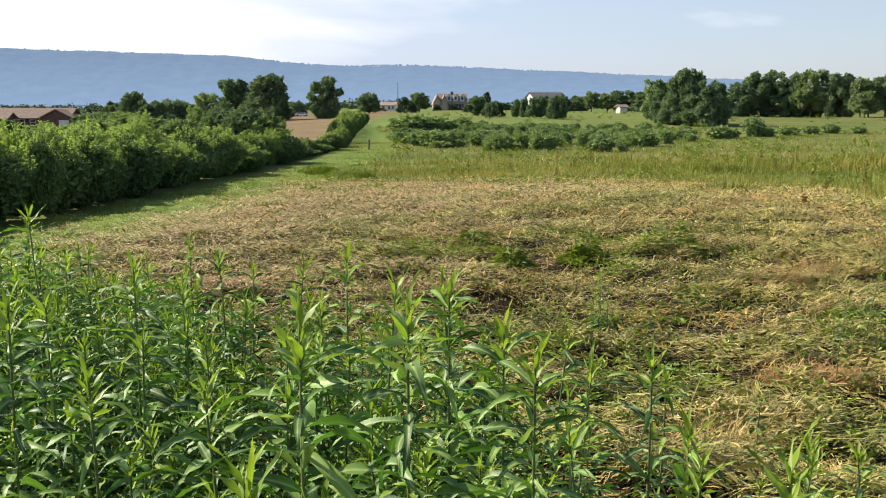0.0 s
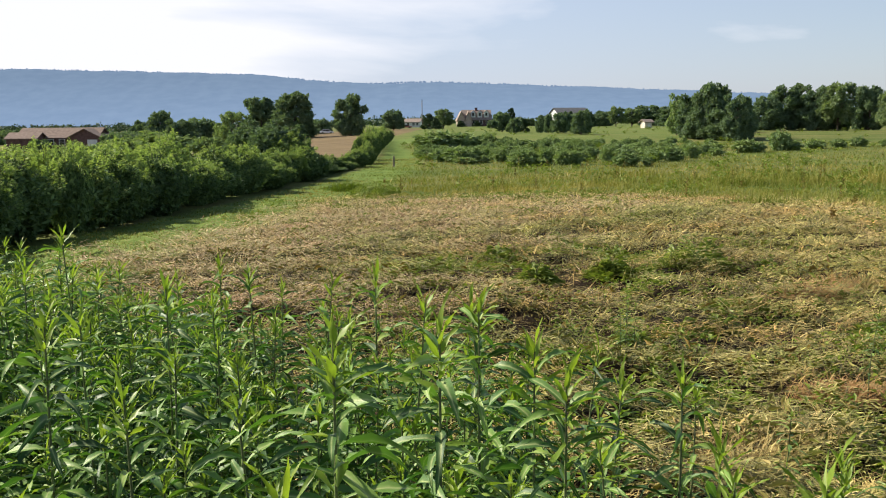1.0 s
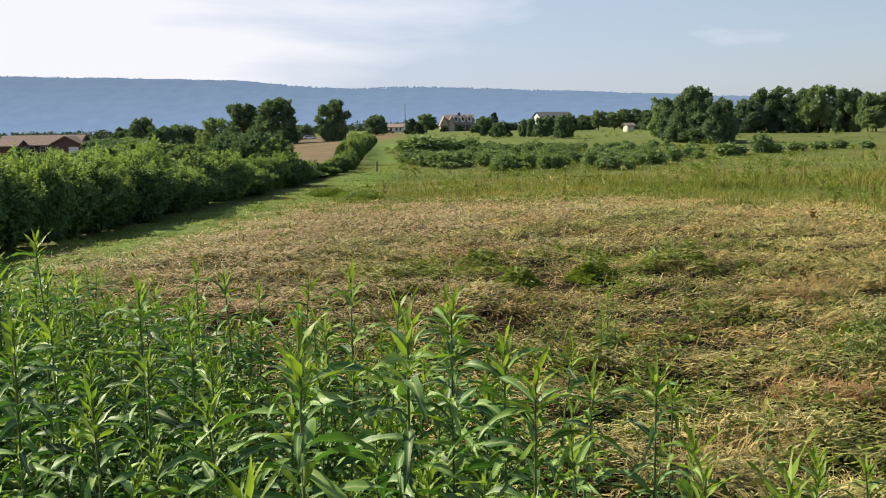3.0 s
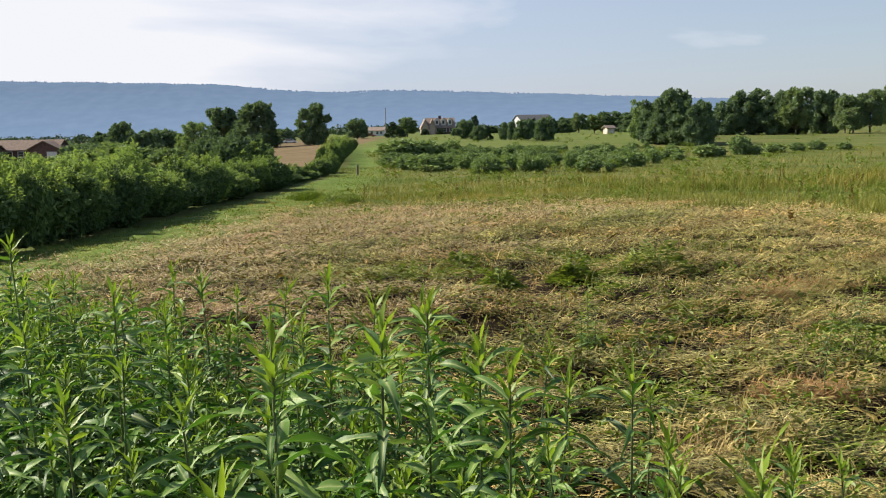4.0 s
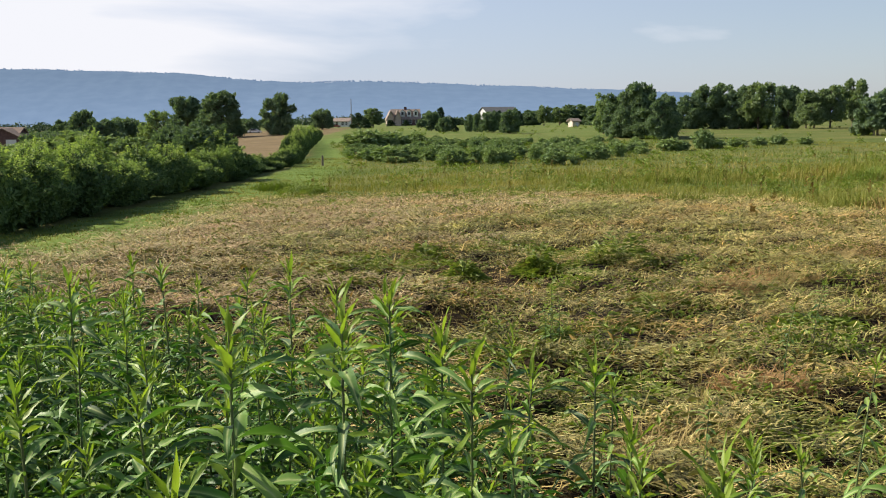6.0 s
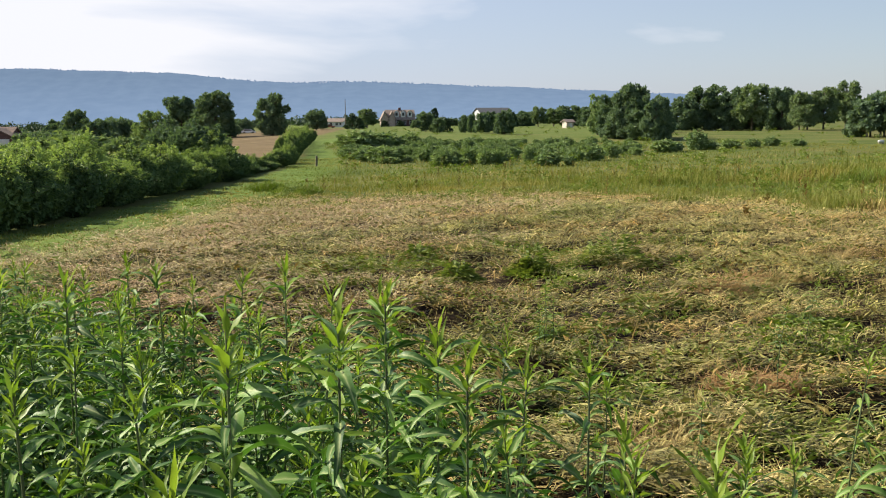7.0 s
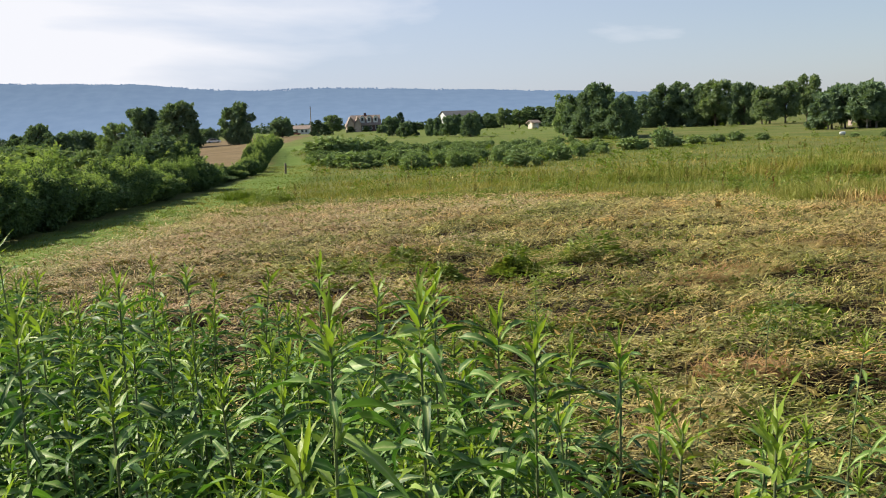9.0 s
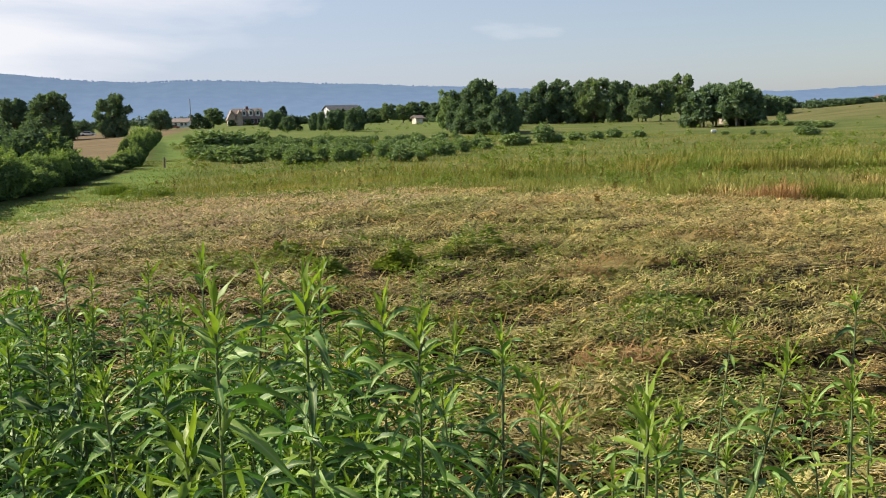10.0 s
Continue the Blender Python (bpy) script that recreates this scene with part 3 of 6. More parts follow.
def build_straw():
    rng = np.random.default_rng(3)
    # loose straw
    x, y = fan(rng, 85000, 2.0, 36.0, 1.6)
    u, w = fan(rng, 55000, 0.3, 15.0, 1.6, -180, 180)
    x, y = np.concatenate([x, u]), np.concatenate([y, w])
    keep = rng.random(len(x)) < in_mown(x, y) * (0.05 + 0.95 * straw_cover(x, y)) * (1 - 0.82 * chopped(x, y)) * (0.2 + 0.8 * litter(x, y))
    x, y = x[keep], y[keep]
    n = len(x)
    turn = combed(x, y) + rng.normal(0, 0.35, n) + rng.normal(0, 1.2, n) * (rng.random(n) < 0.3) + np.pi * (rng.random(n) < 0.3)
    lay = rng.random(n) ** 1.8 * 0.10
    # handfuls that the mower dropped together
    bx, by = fan(rng, 12000, 2.2, 34.0, 1.35)
    keep = rng.random(len(bx)) < in_mown(bx, by) * (0.04 + 0.96 * straw_cover(bx, by)) * (1 - 0.82 * chopped(bx, by)) * (0.1 + 0.9 * litter(bx, by))
    bx, by = bx[keep], by[keep]
    k = 26
    far = np.clip(np.hypot(bx, by) / 9, 1, 2.2)
    way_ = combed(bx, by) + rng.normal(0, 0.45, len(bx))
    long, across = rng.normal(0, 0.13, (len(bx), k)) * far[:, None], rng.normal(0, 0.030, (len(bx), k)) * far[:, None]
    c, s_ = np.cos(way_)[:, None], np.sin(way_)[:, None]
    hx, hy = (bx[:, None] + long * c - across * s_).ravel(), (by[:, None] + long * s_ + across * c).ravel()
    rise = rng.uniform(0.04, 0.20, len(bx))[:, None] * np.exp(-(across / 0.06) ** 2) * rng.random((len(bx), k)) ** 0.6
    x, y, lay = np.concatenate([x, hx]), np.concatenate([y, hy]), np.concatenate([lay, rise.ravel()])
    turn = np.concatenate([turn, np.repeat(way_, k) + rng.normal(0, 0.16, len(hx)) + np.pi * (rng.random(len(hx)) < 0.5)])
    n, d = len(x), np.hypot(x, y)
    z = height(x, y) + relief(x, y) + lay
    length = rng.uniform(0.10, 0.34, n) + 0.35 * rng.random(n) ** 3
    width = rng.uniform(0.0022, 0.0048, n) * np.clip(d / 6, 1, 2.6)
    lift = np.abs(rng.normal(0.04, 0.14, n))
    # thick weed stems that the mower threw down
    m = 3600
    sx, sy = fan(rng, m, 2.4, 17.0, 1.5)
    ok = rng.random(m) < in_mown(sx, sy)
    sx, sy = sx[ok], sy[ok]
    m = len(sx)
    stems = ribbons(rng, sx, sy, height(sx, sy) + relief(sx, sy) + rng.uniform(0.03, 0.10, m), combed(sx, sy) + rng.normal(0, 0.7, m), rng.uniform(0.3, 0.75, m), rng.uniform(0.005, 0.010, m), np.abs(rng.normal(0.05, 0.12, m)), rng.uniform(0, 0.3, m))
    scatter("cut_stems", "thick cut weed stems thrown across the straw", "straw", [stems], M_WITHER)
    scatter("cut_straw", "dry cut grass and weed stalks lying flat in the mown field", "straw", [ribbons(rng, x, y, z, turn, length, width, lift, lift * 1.8)], M_STRAW)


def greenness(x, y):
    """Where live weeds break through the mown straw."""
    g = wobble(x * 0.6, y, 1.0, 9.0) + 0.6 * wobble(x, y, 0.33, 4.0) + 0.25 * wobble(x, y, 3.1, 2.0)
    g = g + 0.75 * np.exp(-(((x - 1.3) / 2.6) ** 2 + ((y - 9.3) / 2.4) ** 2)) + 0.35 * (1 - smoothstep(2.5, 4.5, y))
    return smoothstep(0.0, 0.75, g)


def build_withered():
    rng = np.random.default_rng(4)
    x, y = fan(rng, 60000, 2.0, 28.0, 1.2)
    u, w = fan(rng, 16000, 0.3, 12.0, 1.5, -180, 180)
    x, y = np.concatenate([x, u]), np.concatenate([y, w])
    keep = rng.random(len(x)) < in_mown(x, y) * (1 - 0.85 * hollow(x, y)) * (0.25 + 0.75 * smoothstep(-0.4, 0.3, wobble(x * 0.5, y, 0.7, 5.0))) * (1 - 0.85 * smoothstep(10, 20, np.hypot(x, y))) * (0.15 + 0.85 * litter(x, y))
    x, y = x[keep], y[keep]
    n, d = len(x), np.hypot(x, y)
    z = height(x, y) + relief(x, y) + rng.random(n) ** 1.6 * 0.15
    b = rng.uniform(0, 2 * np.pi, n)
    along = np.stack([np.cos(b), np.sin(b), rng.normal(0.05, 0.55, n)], 1)
    out = rng.normal(0, 0.8, (n, 3)) + np.array([0, 0, 1.0])
    size = rng.uniform(0.035, 0.12, n)
    me = leaves_mesh("withered_leaves", np.stack([x, y, z], 1), along, out, size, 0.24, M_WITHER)
    tagged(new("withered_leaves", me), "curled withered weed leaves among the cut straw", "plant litter", kind="stuff")


def build_field_grass():
    rng = np.random.default_rng(5)
    sets = []
    # new blades among the straw
    x, y = fan(rng, 170000, 2.0, 36.0, 1.2)
    u, w = fan(rng, 50000, 0.3, 14.0, 1.6, -180, 180)
    x, y = np.concatenate([x, u]), np.concatenate([y, w])
    keep = rng.random(len(x)) < in_mown(x, y) * (0.04 + 0.34 * greenness(x, y)) * (1 - hollow(x, y)) * (0.25 + 0.75 * litter(x, y))
    sets.append((x[keep], y[keep], 0.05, 0.20, 0.8, 0.8))
    # lane beside the hedge
    x, y = fan(rng, 170000, 9.0, 75.0, 0.9, -34, 2)
    keep = rng.random(len(x)) < in_strip(x, y)
    sets.append((x[keep], y[keep], 0.04, 0.10, 0.9, 0.8))
    # rough grass past the mown part
    x, y = fan(rng, 195000, 17.0, 110.0, 0.7)
    keep = rng.random(len(x)) < (1 - in_mown(x, y)) * (1 - in_strip(x, y)) * (x > hedge_x(y) + 0.5)
    x, y = x[keep], y[keep]
    sets.append((x, y, 0.06, 0.24, 0.95, 0.6))
    # ragged growth along the mown part's far edge
    x, y = fan(rng, 60000, 22.0, 46.0, 1.2, -8, 42)
    keep = rng.random(len(x)) < (1 - in_mown(x, y)) * (1 - in_strip(x, y)) * smoothstep(-0.5, 0.4, wobble(x * 0.6, y, 0.8, 3.0) + 0.6 * wobble(x, y, 0.3, 7.0))
    sets.append((x[keep], y[keep], 0.14, 0.34, 1.1, 0.5))
    # a bank of taller grass where the mower never went
    x = rng.uniform(-1, 32, 26000)
    y = 40.5 - 0.03 * np.maximum(x - 14, 0) ** 1.6 + 0.7 * wobble(x, 0 * x, 3.0, 2.0) + 9.0 * rng.random(26000) ** 1.7
    keep = rng.random(len(x)) < smoothstep(-0.3, 0.5, wobble(x * 0.5, y, 2.6, 5.0) + 0.5 * wobble(x, y, 0.9, 2.0) + 0.3 * smoothstep(6, 16, x)) * (0.1 + 0.9 * smoothstep(3, 15, x))
    sets.append((x[keep], y[keep], 0.24, 0.50, 1.2, 0.55))
    out = []
    for x, y, lo, hi, lf, wd in sets:
        n, d = len(x), np.hypot(x, y)
        z = height(x, y) + relief(x, y) - 0.02
        length = rng.uniform(lo, hi, n) * (1 + 0.7 * (lo > 0.2) * smoothstep(12, 20, x)) * (1 + 0.45 * wobble(x, y, 2.2, 3.0) + 0.3 * wobble(x, y, 0.7, 1.0))
        width = rng.uniform(0.004, 0.008, n) * np.clip(d / 6, 1, 9) * wd
        out.append(ribbons(rng, x, y, z, rng.uniform(0, 2 * np.pi, n), length, width, np.clip(rng.normal(lf, 0.3, n), 0.15, 1.5), rng.uniform(0.1, 0.9, n)))
    scatter("meadow_grass", "green and tanned meadow grass blades", "grass", out, M_GRASS)


def build_stalks():
    """Dry stalks: short stubble in the mown part, seed heads in the rough grass."""
    rng = np.random.default_rng(6)
    x, y = fan(rng, 5500, 3.0, 36.0, 1.2)
    keep = rng.random(len(x)) < in_mown(x, y)
    x, y = x[keep], y[keep]
    u, w = fan(rng, 4200, 17.0, 75.0, 0.8)
    keep = rng.random(len(u)) < (1 - in_mown(u, w)) * (1 - in_strip(u, w)) * (u > hedge_x(w) + 1.5) * (0.2 + 0.8 * smoothstep(32, 46, w)) * smoothstep(-0.1, 0.6, wobble(u * 0.5, w, 5.0, 8.0) + 0.5 * smoothstep(0.1, 0.5, u / w))
    u, w = u[keep], w[keep]
    hi = np.concatenate([rng.uniform(0.06, 0.26, len(x)), rng.uniform(0.18, 0.45, len(u))])
    x, y = np.concatenate([x, u]), np.concatenate([y, w])
    n, d = len(x), np.hypot(x, y)
    z = height(x, y) + relief(x, y) - 0.02
    scatter("dry_stalks", "thin dry stalks and seed heads standing in the field", "grass", [ribbons(rng, x, y, z, rng.uniform(0, 2 * np.pi, n), hi, rng.uniform(0.003, 0.005, n) * np.clip(d / 6, 1, 5), rng.normal(1.35, 0.15, n), rng.uniform(0.0, 0.4, n))], M_STRAW)


def build_low_weeds():
    rng = np.random.default_rng(8)
    # sprawling broad-leaved weeds in patches, and taller ones past the mown part
    cx, cy = fan(rng, 6500, 2.6, 34.0, 1.5)
    keep = rng.random(len(cx)) < in_mown(cx, cy) * (0.07 + 0.5 * greenness(cx, cy))
    cx, cy = cx[keep], cy[keep]
    hot = np.array([(-0.3, 11.0), (0.5, 11.3), (1.9, 11.6), (2.9, 10.6), (1.6, 9.0), (2.3, 8.0), (1.1, 7.2)])
    hx = np.repeat(hot[:, 0], 12) + rng.normal(0, 0.30, 12 * len(hot))
    hy = np.repeat(hot[:, 1], 12) + rng.normal(0, 0.20, 12 * len(hot))
    cx, cy = np.concatenate([cx, hx]), np.concatenate([cy, hy])
    nx, ny = fan(rng, 620, 2.2, 7.0, 1.5, -2, 42)
    keep = rng.random(len(nx)) < 0.25 + 0.75 * smoothstep(-0.2, 0.4, wobble(nx, ny, 0.5, 3.0) + 0.6 * wobble(nx, ny, 0.2, 1.0))
    cx, cy = np.concatenate([cx, nx[keep]]), np.concatenate([cy, ny[keep]])
    tall = rng.uniform(0.05, 0.16, len(cx))
    fx, fy = fan(rng, 1500, 19.0, 100.0, 0.8)
    keep = (in_mown(fx, fy) < 0.3) & (in_strip(fx, fy) < 0.5) & (fx > hedge_x(fy) + 1.0) & (rng.random(len(fx)) < smoothstep(-0.2, 0.5, wobble(fx, fy, 3.0, 6.0)))
    fx, fy = fx[keep], fy[keep]
    gx, gy = fan(rng, 700, 90.0, 300.0, 1.0, -30, 42)
    keep = (gx > hedge_x(gy) + 1.0) & (in_strip(gx, gy) < 0.3) & (wobble(gx, gy, 11.0, 6.0) > -0.1)
    fx, fy = np.concatenate([fx, gx[keep]]), np.concatenate([fy, gy[keep]])
    cx, cy, tall = np.concatenate([cx, fx]), np.concatenate([cy, fy]), np.concatenate([tall, rng.uniform(0.2, 0.6, len(fx))])
    k = 30
    far = np.repeat(np.clip(np.hypot(cx, cy) / 14, 1, 4.5), k)
    x = np.repeat(cx, k) + rng.normal(0, 0.08, len(cx) * k) * far ** 0.5
    y = np.repeat(cy, k) + rng.normal(0, 0.08, len(cx) * k) * far ** 0.5
    n = len(x)
    z = height(x, y) + relief(x, y) + rng.uniform(0.0, 1.0, n) * np.repeat(tall, k)
    b = rng.uniform(0, 2 * np.pi, n)
    along = np.stack([np.cos(b), np.sin(b), rng.uniform(-0.1, 0.8, n)], 1)
    me = leaves_mesh("low_weeds", np.stack([x, y, z], 1), along, np.stack([rng.normal(0, 0.4, n), rng.normal(0, 0.4, n), np.ones(n)], 1), rng.uniform(0.03, 0.075, n) * far, 0.36, M_LOWLEAF)
    tagged(new("low_weeds", me), "low green broad-leaved weeds sprouting through the straw", "weeds", kind="stuff")


def build_spikes():
    """Dark upright weeds scattered through the rough grass."""
    rng = np.random.default_rng(9)
    cx, cy = fan(rng, 200, 23.0, 80.0, 0.9)
    keep = (in_mown(cx, cy) < 0.6) & (in_strip(cx, cy) < 0.3) & (cx > hedge_x(cy) + 1.5)
    cx, cy = cx[keep], cy[keep]
    tall = rng.uniform(0.25, 0.7, len(cx))
    # the tallest ones, at the field's far edge
    cx = np.append(cx, [15.4, 15.7, 6.8, 9.7, 12.4, 13.1, 14.9, 20.2, 5.9, 19.9, 8.6, 11.0, 17.4])
    cy = np.append(cy, [36.3, 36.5, 31.0, 36.6, 37.0, 23.3, 30.6, 33.2, 16.0, 29.0, 22.1, 29.5, 34.0])
    tall = np.append(tall, [1.0, 0.8, 0.55, 0.6, 0.6, 0.55, 0.6, 0.7, 0.22, 0.75, 0.35, 0.5, 0.7])
    k = 34
    hi = np.repeat(tall, k)
    u = rng.random(len(hi))
    x = np.repeat(cx, k) + rng.normal(0, 0.035, len(hi)) * (1.3 - u)
    y = np.repeat(cy, k) + rng.normal(0, 0.035, len(hi)) * (1.3 - u)
    b = rng.uniform(0, 2 * np.pi, len(hi))
    along = np.stack([np.cos(b), np.sin(b), 0.9 + 0 * b], 1)
    me = leaves_mesh("weed_spikes", np.stack([x, y, height(x, y) + relief(x, y) + u * hi], 1), along, np.stack([-np.cos(b), -np.sin(b), 1 + 0 * b], 1), rng.uniform(0.06, 0.13, len(hi)), 0.4, M_WITHER)
    tagged(new("weed_spikes", me), "dark upright weed stalks scattered through the rough grass", "weeds", kind="stuff")


def build_far_woods():
    """The belt of woods along the ridge's foot."""
    rng = np.random.default_rng(10)
    k = 700
    az = rng.uniform(-0.62, 0.85, k)
    y = rng.uniform(620, 1000, k)
    x = az * y
    hi = rng.uniform(4.0, 8.0, k) * (0.75 + 0.25 * wobble(x, y, 60, 2.0))
    wi = rng.uniform(6, 12, k)
    n = 60
    d = rng.normal(0, 1, (k, n, 3))
    d /= np.linalg.norm(d, axis=2, keepdims=True)
    base = height(x, y) - smoothstep(500, 2500, np.hypot(x, y)) * 6
    p = np.stack([x, y, base + hi * 0.45], 1)[:, None] + d * rng.random((k, n, 1)) ** 0.4 * np.stack([wi / 2, wi / 2, hi * 0.55], 1)[:, None]
    p = p.reshape(-1, 3)
    me = leaves_mesh("far_woods", p, rng.normal(0, 1, p.shape), d.reshape(-1, 3) + np.array([0, 0, 0.5]), rng.uniform(1.2, 2.4, len(p)), 0.8, M_CEDAR)
    tagged(new("far_woods", me), "belt of dark woods along the foot of the ridge", "woods", kind="stuff")


build_spikes()
build_far_woods()
build_straw()
build_mat()
build_withered()
build_field_grass()
build_stalks()
build_low_weeds()


# ---- shrubs and trees ----
def shrub_kind(name, seed, material, leaves=9000, twigs=36, leaf=0.09, spread=1.0, undercut=0.3, lit_tips=None):
    """A shrub 2 m wide and 2 m high: arching stems that carry flat sprays of leaves round a dense heart."""
    rng = np.random.default_rng(seed)
    root = new(name)
    stems, pts, dirs, ends = [], [], [], []
    for k in range(twigs):
        b = k * 2.399 + rng.normal(0, 0.3)
        lean = ((k + 0.5) / twigs) ** 0.6
        top = rng.uniform(1.45, 2.05) * (1 - 0.42 * lean ** 3.0)
        s = np.linspace(0, 1, 9)
        out = spread * lean * (0.25 * s + 0.85 * s ** 2) * rng.uniform(0.8, 1.12)
        px, py = out * np.cos(b), out * np.sin(b)
        pz = top * (1.5 * s - 0.5 * s ** 2) * (1 - 0.22 * lean * s ** 3)
        if k % 2 == 0:
            stems.append(np.stack([px, py, pz, 0.022 * (1 - 0.8 * s)], 1))
        n = int(leaves * 0.60 / twigs)
        u = rng.uniform(0.25, 1.04, n) ** 0.8
        ends.append(u > 0.80 + 0.12 * rng.random(n))
        wide = 0.24 * (1.12 - u) + 0.03
        side = rng.normal(0, 1, n) * wide
        q = np.stack([np.interp(u, s, px) - np.sin(b) * side, np.interp(u, s, py) + np.cos(b) * side, np.interp(u, s, pz) + rng.normal(0, 0.055, n) - 0.25 * np.abs(side)], 1)
        pts.append(q)
        c = rng.normal(0, 0.55, (n, 3)) + np.stack([np.cos(b) - np.sin(b) * side * 3, np.sin(b) + np.cos(b) * side * 3, np.full(n, 0.1)], 1)
        dirs.append(c)
    n = int(leaves * 0.40)
    heart = sum(len(q) for q in pts)
    g = rng.normal(0, 1, (n, 3))
    g /= np.linalg.norm(g, axis=1, keepdims=True)
    pts.append(np.array([0, 0, 0.75]) + g * np.array([0.86, 0.86, 0.76]) * rng.random((n, 1)) ** 0.3)
    dirs.append(rng.normal(0, 1, (n, 3)))
    p, d = np.concatenate(pts), np.concatenate(dirs)
    p[:, 2] = np.maximum(p[:, 2], 0.03)
    p[:, :2] *= (1 - undercut * (1 - smoothstep(0.0, 1.1, p[:, 2])))[:, None]
    n = len(p)
    up = rng.normal(0, 0.5, (n, 3)) + np.array([0, 0, 0.55]) + 0.8 * (p - np.array([0, 0, 0.9]))
    v, f = tube(stems, 5)
    part("branchwork", mesh_of("branchwork", v, f, [M_BARK]), None, root)
    # pale young-shoot colour only high up, so the sunlit hedge top is painted in
    young = (np.concatenate(ends + [np.zeros(n - heart, bool)]) & (p[:, 2] > 1.0 + 0.5 * rng.random(n))).astype(np.int32) if lit_tips else None
    part("foliage", leaves_mesh("foliage", p, d, up, leaf * rng.uniform(0.6, 1.4, n) * np.where(np.arange(n) < heart, 1.0, 1.9), 0.55, material, young=young, lit_young_material=lit_tips), None, root)
    return root


def tree_kind(name, seed, material, leaves=9000, high=10.0, wide=9.5, bare=0.05, leaf=0.30, lobes=40, cone=0.0, bark=None):
    """A tree of the given height and spread: trunk, limbs, and a crown of leaf clumps with gaps."""
    rng = np.random.default_rng(seed)
    root = new(name)
    trunk = [(0, 0, -0.02 * high, 0.030 * high)]
    tx = rng.normal(0, 0.012 * high, 2)
    for s in np.linspace(0.08, 0.86, 7):
        trunk.append((tx[0] * s * 2, tx[1] * s * 2, s * high, 0.022 * high * (1 - s) ** 0.8 + 0.02))
    limbs, cent, size = [trunk], [], []
    for k in range(lobes):
        t = (k + 0.5) / lobes
        s = bare + 0.04 + (0.86 - bare) * t
        b = k * 2.399 + rng.normal(0, 0.3)
        full = math.sin(math.pi * (0.30 + 0.56 * t)) ** 0.6 if not cone else (1 - t) ** 0.8 * cone + 0.05
        reach = wide / 2 * full * rng.uniform(0.35, 0.86)
        r = rng.uniform(0.10, 0.175) * wide * (0.75 if cone else 1.0) * (1.0 - 0.25 * t)
        c = np.array([reach * math.cos(b), reach * math.sin(b), s * high + rng.normal(0, 0.03) * high])
        c[2] = np.clip(c[2], bare * high + r * 0.8, high - r * 0.8)
        cent.append(c)
        size.append(r)
        s0 = max(s - 0.16, bare * 0.7)
        limbs.append([(tx[0] * s0 * 2, tx[1] * s0 * 2, s0 * high, 0.008 * high), (c[0] * 0.5, c[1] * 0.5, (0.45 * s0 + 0.55 * s) * high, 0.005 * high), (*c, 0.002 * high)])
    cent, size = np.array(cent), np.array(size)
    w = size ** 2
    pick = rng.choice(len(cent), leaves, p=w / w.sum())
    d = rng.normal(0, 1, (leaves, 3))
    d /= np.linalg.norm(d, axis=1, keepdims=True)
    inner = rng.random(leaves) < 0.22
    r = np.where(inner, 0.55, rng.uniform(0.25, 1, leaves) ** 0.4) * (1 + 0.22 * np.sin(7 * d[:, 0] + pick) * np.sin(6 * d[:, 2] + 2 * pick))
    p = cent[pick] + d * (size[pick] * r)[:, None] * np.array([1.05, 1.05, 0.8])
    keep = p[:, 2] > 0.1
    p, d, inner = p[keep], d[keep], inner[keep]
    leaves = len(p)
    v, f = tube(limbs, 6)
    part("trunk", mesh_of("trunk", v, f, [bark or M_BARK], smooth=True), None, root)
    along = rng.normal(0, 1, (leaves, 3)) + 0.5 * d
    part("crown", leaves_mesh("crown", p, along, d + rng.normal(0, 0.28, (leaves, 3)) + np.array([0, 0, 0.25]), leaf * rng.uniform(0.6, 1.4, leaves) * np.where(inner, 2.6, 1.0), 0.75, material), None, root)
    return root


def set_down(kinds, name, label, category, group, spots, rng, native):
    """Copies of the kinds at (x, y, height, width); native is the kind's own height and width."""
    for k, (x, y, hi, wi) in enumerate(spots):
        src = kinds[k % len(kinds)]
        sx, sz = wi / native[1] * rng.uniform(0.95, 1.1), hi / native[0]
        ob = copy_thing(src, pose(x, y, on_ground(x, y) - 0.05, 0, 0, rng.uniform(0, 360)))
        ob.scale = (sx, sx, sz)
        ob.name = name
        tagged(ob, label, category, group)


def clear(kinds):
    """Takes away the patterns that the copies were made from."""
    for k in kinds:
        for o in (*k.children_recursive, k):
            bpy.data.objects.remove(o)


rng = np.random.default_rng(21)
hedge_kinds = [shrub_kind("hedge_shrub", 30 + k, M_HEDGE, 17000, 44, 0.070, undercut=0.35, lit_tips=M_LITHEDGETIP) for k in range(5)]
spots = []
y = 13.0
while y < 57:
    wi = rng.uniform(1.9, 3.2)
    hi = 2.12 - 0.62 * float(smoothstep(25, 42, y)) - 0.62 * float(smoothstep(44.5, 48, y)) + 0.20 * math.sin(y * 0.9) + rng.normal(0, 0.24)
    back = 0.8 * float(smoothstep(25, 55, y))
    spots.append((float(hedge_x(y)) - 0.85 - back + rng.normal(0, 0.25), y, hi * rng.uniform(0.9, 1.05), wi * 0.80))
    if y < 47:
        spots.append((float(hedge_x(y)) - 3.2 - back + rng.normal(0, 0.3), y + 0.6, hi * 0.92, wi))
    if y < 45:
        spots.append((float(hedge_x(y)) - 5.4 + rng.normal(0, 0.4), y + rng.normal(0, 0.5), hi * 0.80, wi * 1.1))
    y += wi * 0.48
set_down(hedge_kinds, "hedge_shrub", "dense sunlit honeysuckle-like shrub in the old fence hedge", "shrub", "hedge shrubs", spots, rng, (2.0, 2.2))
